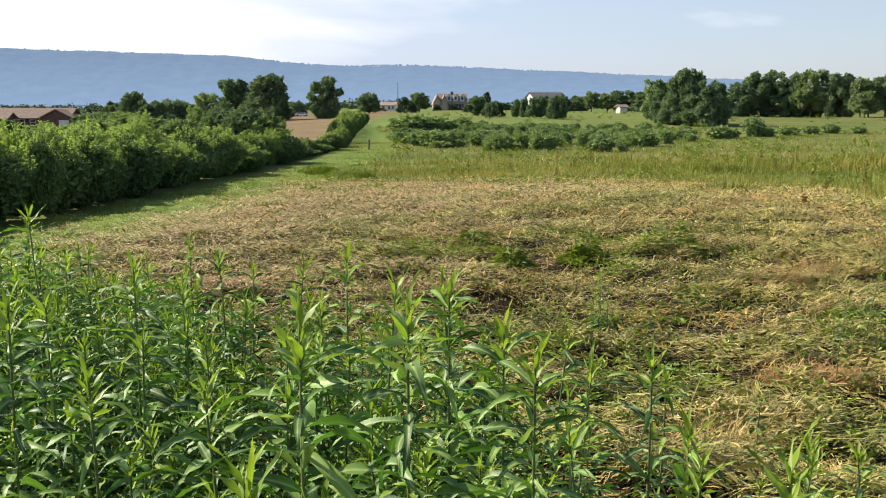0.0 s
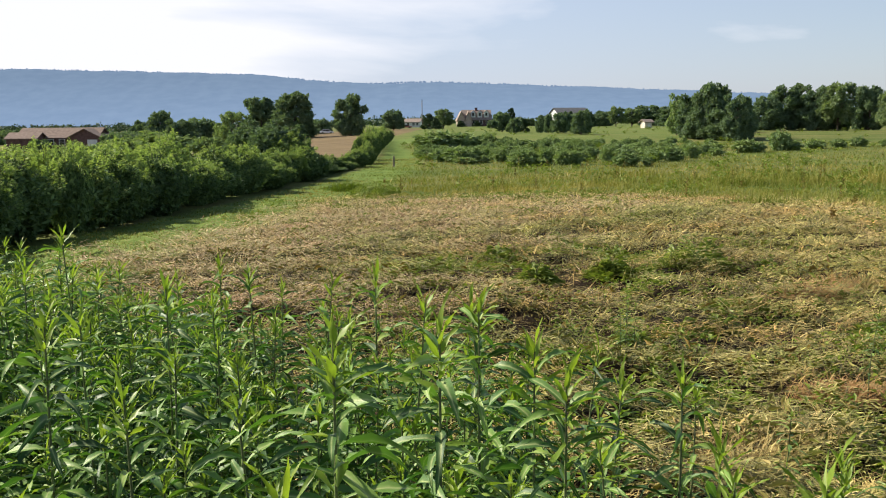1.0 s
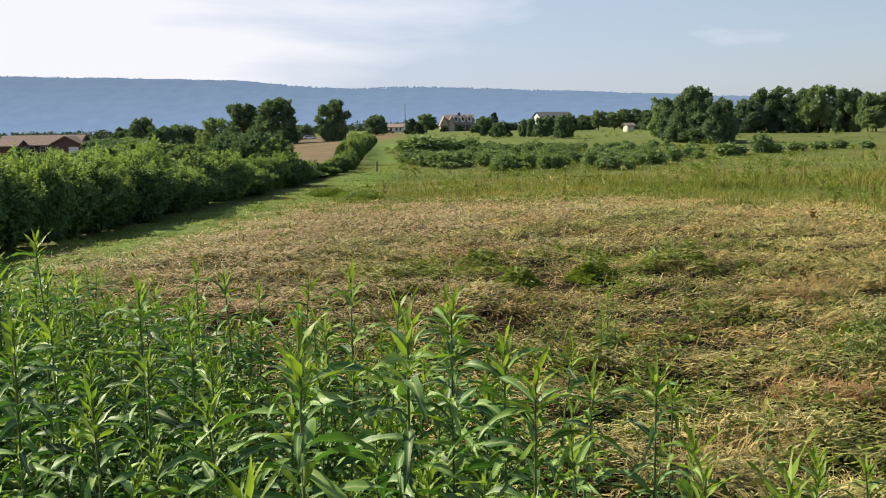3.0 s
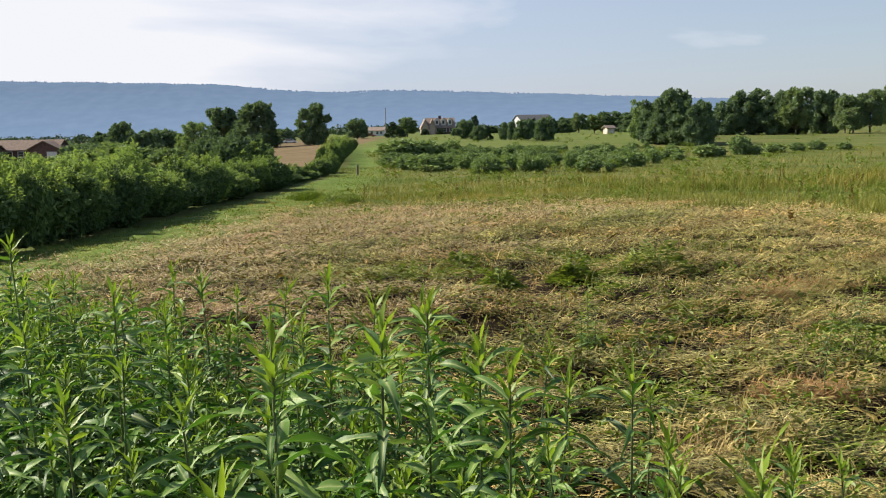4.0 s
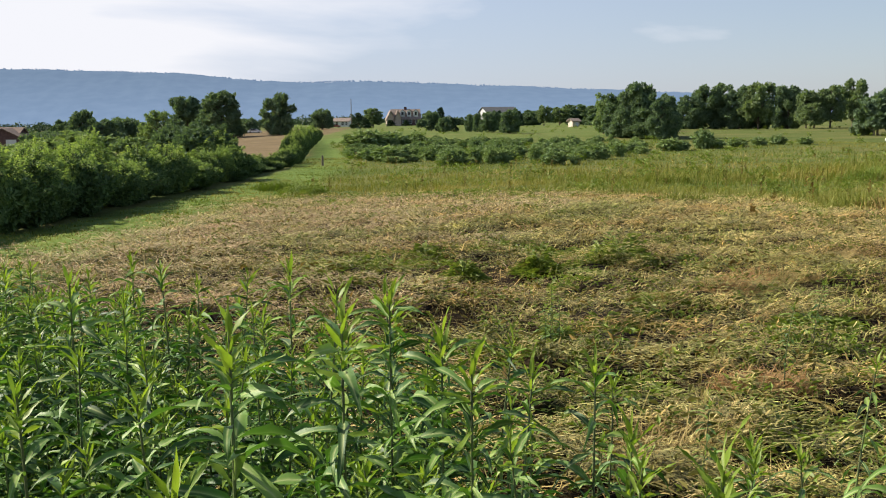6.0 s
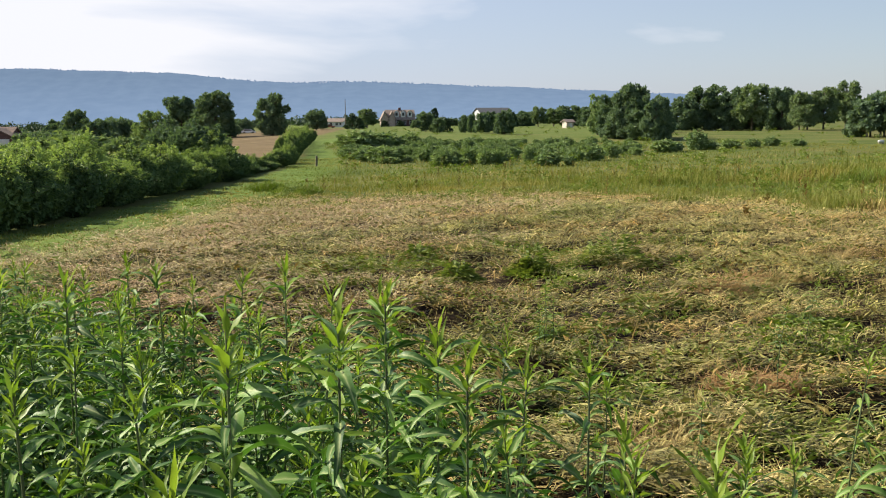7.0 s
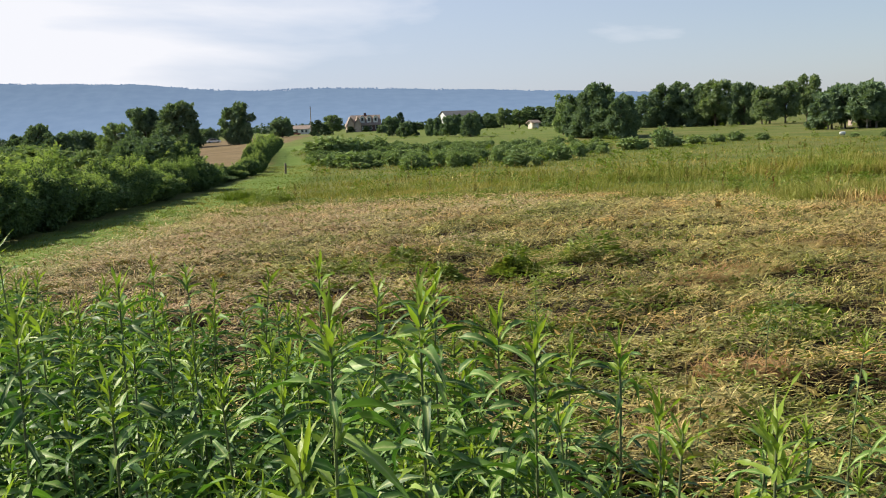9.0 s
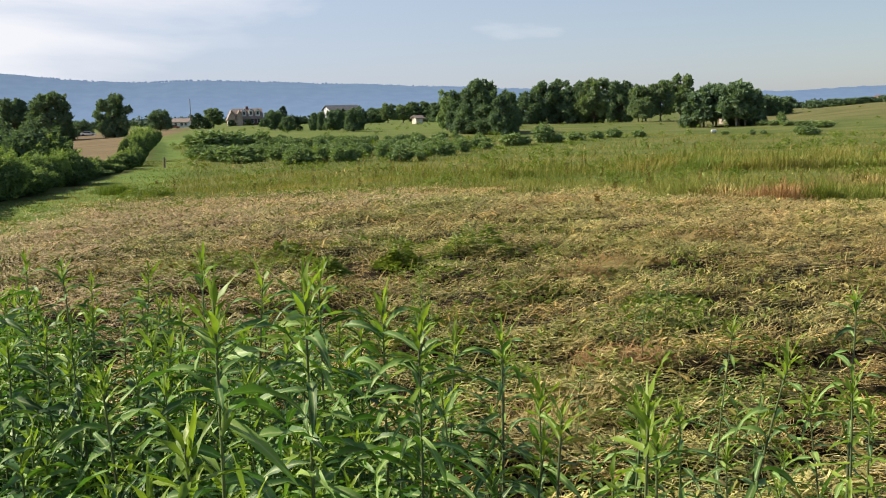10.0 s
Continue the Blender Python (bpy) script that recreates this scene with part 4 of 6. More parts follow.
for k in range(16):
    y = rng.uniform(34, 62)
    spots.append((-rng.uniform(0.27, 0.56) * y, y, rng.uniform(1.5, 1.95), rng.uniform(3.0, 4.4)))
set_down(hedge_kinds, "field_shrub", "leafy green shrub in the rough ground behind the hedge", "shrub", "hedge shrubs", spots[-16:], rng, (2.0, 2.2))
# sunlit yellow-green shrubs that stand out of the row
pale_kinds = [shrub_kind("hedge_shrub", 38 + k, M_LITHEDGETIP, 11000, 34, 0.080, undercut=0.3) for k in range(2)]
set_down(pale_kinds, "hedge_shrub", "yellow-green shrub with long arching shoots in the old hedge", "shrub", "hedge shrubs", [(-9.3, 30.3, 2.55, 2.3), (-9.5, 26.8, 2.30, 1.9), (-8.5, 38.2, 2.0, 2.0), (-9.9, 22.8, 2.35, 1.8), (-7.9, 45.2, 1.8, 1.6)], rng, (2.0, 2.2))
clear(pale_kinds)
# the hedge goes on thinner along the lane
spots = []
for y in np.concatenate([np.arange(48.5, 66, 1.7), np.arange(66, 155, 2.9)]):
    x = float(np.interp(y, [48, 62, 70, 90, 150], [-7.9, -6.8, -7.0, -8.4, -12.6]))
    spots.append((x + rng.normal(0, 0.3), float(y), float(np.interp(y, [48, 56, 63, 68, 150], [0.55, 0.75, 1.15, 2.05, 2.2])) + rng.normal(0, 0.2), rng.uniform(1.2, 1.9)))
set_down(hedge_kinds, "hedge_shrub", "leafy shrub in the thinning hedge beside the grass lane", "shrub", "hedge shrubs", spots, rng, (2.0, 2.2))
# taller shrubs that stand out of the hedge
spots = [(-11.0, 58, 3.1, 4.6), (-13.4, 62, 3.1, 4.4), (-10.2, 57, 2.4, 3.0), (-7.5, 46.3, 1.75, 2.4)]
set_down(hedge_kinds, "tall_shrub", "tall rounded shrub rising above the hedge", "shrub", "tall shrubs", spots[2:], rng, (2.0, 2.2))
dusky = [shrub_kind("dusky_shrub", 46, M_TREE, 9000, 40, 0.10, undercut=0.2)]
set_down(dusky, "dusky_shrub", "dense dusky green shrub rising above the hedge", "shrub", "tall shrubs", spots[:2], rng, (2.0, 2.2))
M_BRUSH = [M_SCRUB, M_YOUNG, M_SCRUB]
# thicket beyond the tall grass
brush_kinds = [shrub_kind("thicket_shrub", 50 + k, M_BRUSH[k % 3], 1500, 22, 0.19) for k in range(6)]
spots = []
for k in range(620):
    y = 58 + 62 * rng.random() ** 1.1
    deep = (y - 58) / 62
    x = rng.uniform(-0.05, 0.28) * y
    if rng.random() < in_thicket(x, y) * (0.15 + 0.85 * (wobble(x * 0.4, y, 4.0, 2.0) > -0.15)):
        spots.append((x, y, rng.uniform(0.55, 1.25) * (1.0 - 0.15 * deep), rng.uniform(0.7, 1.9)))
spots += [(-3.0, 92, 2.0, 4.6), (-1.4, 93, 2.0, 4.0), (-2.6, 92, 1.9, 4.2), (-0.4, 96, 1.8, 3.6), (1.9, 97, 1.7, 2.4), (-4.0, 104, 1.0, 2.6), (-1.6, 68, 1.2, 2.2), (-0.6, 66, 1.3, 2.4)]
set_down(brush_kinds, "thicket_shrub", "low green shrub in the overgrown thicket", "shrub", "thicket shrubs", spots, rng, (2.0, 2.2))
set_down(brush_kinds[1:2] + brush_kinds[2:3], "tall_shrub", "pale sage-green rounded shrub behind the hedge", "shrub", "tall shrubs", [(-29.7, 95, 2.8, 5.0), (-26.0, 88, 2.3, 4.2), (-34.0, 98, 2.3, 4.6), (-22.5, 86, 2.0, 3.6)], rng, (2.0, 2.2))
# shrubs on the pasture's near side
spots = [(26.0, 84, 1.9, 2.2), (22.3, 81, 1.3, 2.4), (23.6, 82, 1.0, 1.8), (27.4, 85, 0.9, 2.0), (29.6, 86, 0.9, 2.2), (31.9, 87, 0.9, 1.6), (34.3, 88.6, 1.0, 1.8), (36.5, 88, 0.8, 1.6), (52.2, 85.9, 1.1, 2.2), (53.4, 86.5, 0.9, 1.8), (68.0, 117.2, 1.9, 1.5), (67.6, 121, 0.9, 2.2), (67.0, 117, 0.8, 2.4), (66.5, 113, 0.8, 2.4), (66.0, 109, 0.8, 2.2), (65.1, 105.8, 0.9, 2.4), (64.5, 102, 0.9, 2.6), (50.2, 92, 0.7, 0.9), (52.0, 93, 0.6, 0.8), (47.0, 91.5, 0.6, 0.9)]
set_down(brush_kinds, "pasture_shrub", "small bushy shrub at the edge of the pasture", "shrub", "pasture shrubs", spots, rng, (2.0, 2.2))

broad = [tree_kind("broad_tree", 70 + k, M_TREE, 14500, 10.0, 9.5, 0.02, 0.31, 46) for k in range(4)]
bushy = [tree_kind("bushy_tree", 85 + k, M_TREE, 7500, 5.0, 8.0, 0.0, 0.29, 40) for k in range(3)]
light = [tree_kind("light_tree", 80 + k, M_TREELIGHT, 6500, 10.0, 8.5, 0.16, 0.32, 34) for k in range(3)]
neat = [tree_kind("round_tree", 90 + k, M_TREE, 7500, 6.0, 6.5, 0.06, 0.25, 46) for k in range(2)]
cedar = [tree_kind("cedar_tree", 95 + k, M_CEDAR, 5000, 6.0, 4.0, 0.03, 0.20, 34, cone=1.0) for k in range(2)]

WEST_TREES = [
    (-70.9, 230, 8.8, 7.6), (-77.2, 235, 6.8, 5.4), (-59.3, 205, 6.2, 7.4), (-53.8, 260, 11.6, 9.8), (-44.2, 255, 11.7, 12.0), (-29.4, 250, 10.5, 9.6),
]
LOW_TREES = [
    (-57.3, 215, 6.2, 8.6), (-48.7, 330, 5.0, 8.0), (-103.8, 280, 4.4, 10), (-118.2, 290, 3.8, 10), (-92, 275, 3.8, 9.0), (-84, 262, 3.8, 8.0), (-130, 300, 4.6, 11), (-142, 310, 4.8, 12),
    (-110, 300, 4.2, 11), (-98, 300, 4.4, 11), (-86, 300, 4.2, 11), (-74, 305, 4.2, 11), (-64, 300, 4.2, 11), (-64, 190, 4.4, 7.0), (-60, 170, 3.8, 6.4), (-54, 160, 3.6, 7.0), (-93, 215, 3.0, 4.6), (-40, 130, 2.4, 5.2),
]
set_down(bushy, "bushy_tree", "dense low bushy tree among the fields", "tree", "field trees", LOW_TREES, rng, (5.0, 8.0))
set_down(broad, "field_tree", "dark green broad-crowned tree standing in the fields", "tree", "field trees", WEST_TREES, rng, (10.0, 9.5))
young = [tree_kind("young_tree", 83 + k, M_YOUNG, 6500, 10.0, 8.5, 0.05, 0.32, 34) for k in range(2)]
set_down(young, "young_tree", "light green airy tree among the fields", "tree", "field trees", [(29.6, 143, 5.9, 3.2), (-35.6, 150, 6.0, 4.8), (-47.2, 150, 3.6, 7.0), (-47.7, 140, 2.4, 4.6)], rng, (10.0, 8.5))
set_down(neat, "lawn_tree", "rounded shade tree on the house lawn", "tree", "lawn trees", [(-24.5, 330, 6.8, 8.6), (9.0, 196, 3.0, 3.2), (12.6, 370, 5.6, 7.5), (7.2, 300, 2.6, 3.7), (29.5, 300, 4.2, 4.6), (34.0, 305, 3.8, 4.4), (18.7, 166, 4.1, 4.0), (15.4, 171, 3.6, 3.2), (17.3, 180, 3.8, 3.4), (13.9, 193, 3.6, 2.2), (15.0, 188, 3.7, 2.1)], rng, (6.0, 6.5))
set_down(light, "lawn_tree", "light green tree beside the house", "tree", "lawn trees", [(-8.0, 330, 6.6, 7.5), (44.0, 300, 6.2, 5.8), (50.3, 310, 6.0, 8.2)], rng, (10.0, 8.5))
set_down(cedar, "cedar_tree", "dark narrow evergreen on the lawn", "tree", "lawn evergreens", [(-12.4, 320, 5.4, 5.8), (-9.6, 300, 3.6, 4.4), (16.3, 380, 7.4, 5.4), (20.3, 193, 3.6, 3.2), (11.2, 200, 3.0, 2.4), (7.0, 205, 2.8, 2.6), (31.5, 310, 5.2, 3.6), (36.5, 300, 4.6, 4.2), (-2.6, 384, 2.6, 4.4), (3.4, 386, 2.4, 4.6), (77.7, 200, 3.4, 4.0)], rng, (6.0, 4.0))
set_down(broad, "wood_tree", "dark tree at the edge of the far wood", "tree", "wood trees", [(57.3, 320, 6.5, 10.4), (59.3, 300, 5.4, 8.6), (43.1, 330, 3.6, 6.0), (66, 330, 6.5, 9), (72, 335, 6.2, 9), (48, 360, 5.5, 9), (23.0, 380, 2.8, 6.5)], rng, (10.0, 9.5))
BIG_TREES = [(30.8, 127.5, 7.0, 5.6), (29.3, 131, 5.8, 4.6), (32.7, 122.5, 5.6, 4.6), (31.6, 125, 4.0, 5.6), (30.0, 128, 4.2, 5.4), (33.4, 124, 4.6, 4.2), (32.0, 129, 6.2, 4.6), (39.0, 165, 5.0, 6.0), (43.0, 172, 5.2, 6.5)]
set_down(broad, "grove_tree", "large spreading tree in the dense grove", "tree", "grove trees", BIG_TREES, rng, (10.0, 9.5))
EAST_TREES = [(56.2, 191, 6.4, 6.5), (61.3, 194, 8.7, 9.2), (65.7, 191, 8.4, 7.6), (72.7, 184, 8.5, 6.8), (52.6, 198, 5.6, 6.5), (69.8, 193, 7.2, 6.5), (109.0, 215, 7.6, 12.2), (123.5, 230, 6.4, 10.4), (114.0, 219, 7.0, 9.0), (131.0, 240, 5.8, 9.0), (140.0, 262, 5.2, 8.0)]
set_down(broad, "row_tree", "tall tree in the row along the pasture", "tree", "row trees", EAST_TREES, rng, (10.0, 9.5))
set_down(light, "row_tree", "thin-crowned tall tree in the row along the pasture", "tree", "row trees", [(68.2, 187, 9.1, 7.0), (76.0, 180, 7.1, 6.1), (79.0, 180, 7.8, 5.7), (85.0, 184, 9.2, 6.0), (74.5, 180, 7.1, 5.1), (72.0, 172, 4.6, 5.0)], rng, (10.0, 8.5))
M_PALEBARK = plain("pale_bark", (0.16, 0.14, 0.115), (0.34, 0.31, 0.26), 4.0, 0.9, 0.5)
bare_stem = [tree_kind("locust_tree", 60 + k, M_TREE, 6500, 6.0, 5.6, 0.20, 0.26, 34, bark=M_PALEBARK) for k in range(3)]
set_down(bare_stem, "locust_tree", "leafy tree with a bare pale trunk beside the pasture", "tree", "locust trees", [(64.0, 131.0, 5.4, 5.4), (66.9, 133, 6.0, 5.4), (64.2, 128.6, 5.9, 5.6), (67.6, 127.5, 6.2, 5.6), (62.2, 128.3, 5.0, 4.6), (65.4, 124.2, 6.0, 5.2), (66.9, 124.6, 5.2, 5.0)], rng, (6.0, 5.6))
set_down(bushy, "bushy_tree", "dense dark bush at the foot of the locust trees", "tree", "locust trees", [(62.0, 131.0, 2.6, 3.2), (68.5, 129.5, 2.8, 4.0), (69.2, 126.5, 3.0, 3.6), (112.0, 200.0, 4.6, 9.0), (117.5, 205.0, 4.0, 9.0)], rng, (5.0, 8.0))
set_down(bushy, "hill_tree", "dark bushy tree on the crest of the rise", "tree", "hill trees", [(204, 330, 3.0, 8), (213, 331, 3.0, 9), (220, 332, 2.8, 9), (227, 332, 2.8, 9), (234, 330, 3.0, 9), (242, 332, 3.2, 9), (178, 322, 3.4, 7)], rng, (5.0, 8.0))
clear(young + dusky + bare_stem + bushy + hedge_kinds + brush_kinds + broad + light + neat + cedar)


# ---- tall weeds in the foreground ----
def leaf_mesh(name, rng, length, width, arch, twist, material, steps=6):
    """One lance-shaped leaf along +x: two halves folded up from a sunken midrib, curved down to a long point."""
    u = np.linspace(0, 1, steps + 1)
    w = width / 2 * np.interp(u, [0, 0.12, 0.28, 0.42, 0.62, 0.83, 1], [0.16, 0.58, 0.95, 1.0, 0.74, 0.34, 0.0])
    ang = arch[0] - (arch[0] + arch[1]) * u ** 1.1
    x = np.concatenate([[0], np.cumsum(np.cos(ang[:-1]) * length / steps)])
    z = np.concatenate([[0], np.cumsum(np.sin(ang[:-1]) * length / steps)])
    fold = rng.uniform(0.2, 0.7)
    wave = 0.20 * width * np.sin(u * 11 + rng.uniform(0, 6))
    bend = rng.normal(0, 0.10) * length * u ** 2
    v, f = [], []
    for k in range(steps + 1):
        tw = twist * u[k]
        for s in (-1, 0, 1):
            lift = abs(s) * w[k] * fold + s * wave[k]
            v.append((x[k], bend[k] + s * w[k] * math.cos(tw) - lift * math.sin(tw), z[k] + lift * math.cos(tw) + s * w[k] * math.sin(tw)))
    for k in range(steps):
        for s in (0, 1):
            i = k * 3 + s
            f.append((i, i + 3, i + 4, i + 1))
    me = mesh_of(name, v, f, [material], smooth=True)
    line = me.attributes.new("midrib", "FLOAT", "POINT")
    line.data.foreach_set("value", np.tile(np.array([0.0, 1.0, 0.0], np.float32), steps + 1))
    return me


def leaf_set(seed, steps):
    g = np.random.default_rng(seed)
    old = [leaf_mesh("leaf", g, g.uniform(0.088, 0.132), g.uniform(0.0125, 0.0178), (g.uniform(0.1, 0.7), g.uniform(0.6, 1.6)), g.normal(0, 0.55), M_LEAF, steps) for _ in range(16)]
    young = [leaf_mesh("leaf", g, g.uniform(0.045, 0.08), g.uniform(0.007, 0.011), (g.uniform(0.0, 0.25), g.uniform(0.0, 0.5)), g.normal(0, 0.3), M_SHOOT, steps) for _ in range(6)]
    dry = [leaf_mesh("dry_leaf", g, g.uniform(0.07, 0.10), g.uniform(0.010, 0.015), (g.uniform(-0.2, 0.2), g.uniform(0.9, 1.7)), g.normal(0, 1.0), M_DRYLEAF, steps) for _ in range(5)]
    return old, young, dry


LEAF_FINE, LEAF_PLAIN = leaf_set(40, 6), leaf_set(41, 3)


def weed_kind(name, seed, high, count, big=1.0, dry=6, loose=True, fresh=0.11, fine=False, bend=1.0):
    """A tall upright weed: one stem, leaves in a spiral, a tuft of young leaves at the tip."""
    LEAVES, SHOOTS, DRYS = LEAF_FINE if loose or fine else LEAF_PLAIN
    rng = np.random.default_rng(seed)
    root = new(name)
    lean = rng.normal(0, 0.03, 2) * bend
    s = np.linspace(0, 1, 12)
    sway = rng.normal(0, 0.012, 2) * bend
    sx = lean[0] * s ** 2 * high + sway[0] * np.sin(5 * s)
    sy = lean[1] * s ** 2 * high + sway[1] * np.sin(4 * s)
    v, f = tube([np.stack([sx, sy, s * high, 0.0056 * (1 - 0.70 * s)], 1)], 6)
    part("stem", mesh_of("stem", v, f, [M_STEM], smooth=True), None, root)
    placed = []
    for k in range(count):
        u = 0.36 + 0.62 * (k / count) ** 0.84
        turn = k * 2.399 + rng.normal(0, 0.25)
        size = big * (1.05 - 0.30 * max(0, (u - 0.84) / 0.16)) * rng.uniform(0.78, 1.18)
        pitch = -0.30 + 0.60 * max(0, (u - 0.5) / 0.5) ** 2.6 + rng.normal(0, 0.22)
        placed.append((LEAVES[rng.integers(len(LEAVES))] if rng.random() > fresh * (0.3 + 1.4 * u) else SHOOTS[rng.integers(6)], u, turn, size, pitch, rng.normal(0, 0.3)))
    for k in range(12):
        placed.append((SHOOTS[k % 6], 0.95 + 0.05 * k / 12, k * 2.399, big * rng.uniform(0.65, 0.95), 0.35 + 0.85 * k / 12 + rng.normal(0, 0.15), rng.normal(0, 0.3)))
    for k in range(dry):
        placed.append((DRYS[k % 5], rng.uniform(0.08, 0.56), rng.uniform(0, 6.3), rng.uniform(0.7, 1.1), rng.uniform(-0.9, -0.2), rng.normal(0, 0.6)))
    made = []
    for me, u, turn, size, pitch, roll in placed:
        m = Matrix.Translation((np.interp(u, s, sx), np.interp(u, s, sy), u * high)) @ Matrix.Rotation(turn, 4, "Z") @ Matrix.Rotation(-pitch, 4, "Y") @ Matrix.Rotation(roll, 4, "X") @ Matrix.Diagonal((size, size, size, 1))
        made.append((me, m))
    if loose:
        for me, m in made:
            ob = part(me.name.split(".")[0], me, None, root)
            ob.matrix_basis = m
    else:
        vs, fs, ms, base = [], [], [], 0
        mats = [M_LEAF, M_SHOOT, M_DRYLEAF]
        for me, m in made:
            co = np.array([m @ vv.co for vv in me.vertices])
            fa = np.array([tuple(pp.vertices) for pp in me.polygons])
            vs.append(co)
            fs.append(fa + base)
            ms += [mats.index(me.materials[0])] * len(fa)
            base += len(co)
        part("foliage", mesh_of("foliage", np.concatenate(vs), np.concatenate(fs), mats, ms, smooth=True), None, root)
    return root


def plant(kinds, k, x, y, hi, native, name, label, group, rng, tilt=2.5):
    ob = copy_thing(kinds[k % len(kinds)], pose(x, y, on_ground(x, y) - 0.02, rng.normal(0, tilt), rng.normal(0, tilt), rng.uniform(0, 360)))
    f = hi / native
    ob.scale = (0.5 + 0.5 * f, 0.5 + 0.5 * f, f)
    ob.name = name
    tagged(ob, label, "weed plant", group)


short_kinds = [weed_kind("short_weed", 140 + k, 0.80, 27, 1.05, 3) for k in range(5)]
lush_kinds = [weed_kind("lush_weed", 150 + k, 1.0, 40, 1.15, 1, fresh=0.62, bend=0.3) for k in range(3)]
wilted = weed_kind("wilted_weed", 160, 0.9, 8, 0.9, 30)
hero_kinds = [weed_kind("tall_weed", 110 + k, 1.35, 90, 1.10, 8, fresh=0.12, bend=0.2) for k in range(4)]
near_kinds = [weed_kind("tall_weed", 100 + k, 1.25, 52, 0.98, 24) for k in range(7)]
far_kinds = [weed_kind("tall_weed", 120 + k, 1.20, 62, 0.94, 28, loose=False) for k in range(7)]
rng = np.random.default_rng(77)
HERO_WEEDS = [(-0.17, 0.96, 1.385), (-0.037, 1.09, 1.365), (0.14, 1.15, 1.285), (-0.66, 1.91, 1.29), (-0.72, 1.4, 1.31), (0.10, 1.29, 1.29), (0.02, 1.62, 1.30)]
NEAR_WEEDS = [(-1.02, 2.4, 1.35), (-0.23, 2.3, 1.26), (0.04, 2.0, 1.26), (-0.57, 2.63, 1.22), (-0.78, 2.8, 1.21), (-0.16, 1.8, 1.28), (-0.53, 1.3, 1.24), (-0.28, 1.3, 1.22), (0.20, 1.45, 1.18)]
taken = []
for spots, kinds, native, tilt in ((HERO_WEEDS, hero_kinds, 1.35, 0.3), (NEAR_WEEDS, near_kinds, 1.25, 1.2)):
    for k, (x, y, top) in enumerate(spots):
        plant(kinds, k, x, y, top - on_ground(x, y), native, "tall_weed", "tall upright green weed with narrow lance-shaped leaves", "tall weeds", rng, tilt)
        taken.append((x, y))
EDGE_WEEDS = [(0.61, 2.6, 0.89), (0.43, 1.80, 1.14), (0.96, 1.75, 1.05), (0.75, 1.9, 0.89), (0.85, 2.0, 0.89), (1.08, 2.2, 0.85), (1.68, 2.3, 1.0), (1.53, 2.9, 0.83), (0.47, 1.6, 1.07), (0.40, 1.75, 0.86), (0.95, 1.75, 0.80), (1.30, 2.1, 0.74), (0.62, 2.1, 0.72), (1.45, 2.0, 0.86), (0.88, 2.45, 0.62), (0.36, 1.45, 0.98), (1.22, 1.8, 0.70), (0.70, 3.1, 0.55), (1.9, 3.3, 0.6), (0.3, 3.4, 0.5), (1.3, 3.9, 0.42), (2.21, 5.2, 0.52), (2.71, 6.0, 0.51)]
for k, (x, y, hi) in enumerate(EDGE_WEEDS):
    plant(short_kinds, k, x, y, hi, 0.80, "short_weed", "shorter green weed still standing at the edge of the mown field", "tall weeds", rng)
    taken.append((x, y))


for k, (x, y, top) in enumerate([(0.40, 0.92, 1.21), (1.07, 1.40, 1.06), (0.45, 0.98, 1.12), (1.14, 1.45, 0.96), (-0.18, 0.76, 1.25), (-0.25, 0.82, 1.17), (-0.12, 0.84, 1.14), (1.08, 6.5, 0.50), (1.13, 6.48, 0.40), (1.04, 6.55, 0.34), (1.10, 6.60, 0.44)]):
    plant(lush_kinds, k, x, y, top - on_ground(x, y), 1.0, "lush_weed", "lush light green weed with broad young leaves", "tall weeds", rng, 1.0)
    taken.append((x, y))
plant([wilted], 0, 0.378, 1.263, 1.17, 0.9, "wilted_weed", "wilted weed with dry tan hanging leaves", "tall weeds", rng)


fill_kinds = [weed_kind("tall_weed", 170 + k, 1.12, 60, 1.02, 22, loose=False, fine=True) for k in range(6)]
fill = 0
for tries in range(4000):
    x, y = (rng.uniform(-0.75, 0.26), rng.uniform(0.92, 1.75)) if fill < 70 else (rng.uniform(-0.10, 0.30), rng.uniform(0.95, 1.8))
    if fill == 100:
        break
    if abs(x) < 0.60 * y and x < 0.30 - 0.25 * (y - 0.9) and min((x - p) ** 2 + (y - q) ** 2 for p, q in taken) > 0.0034:
        plant(fill_kinds, fill, x, y, rng.uniform(0.90, 1.16) - 0.05 * (y < 1.15), 1.12, "tall_weed", "tall leafy green weed in the uncut stand", "tall weeds", rng)
        taken.append((x, y))
        fill += 1


def weed_limit(x):
    """How deep the uncut weeds reach ahead."""
    if x < -1.5:
        return 4.2
    if x < 0.05:
        return 3.9 - (x + 1.5) * 0.95
    return 2.3 - (x - 0.05) * 3.2


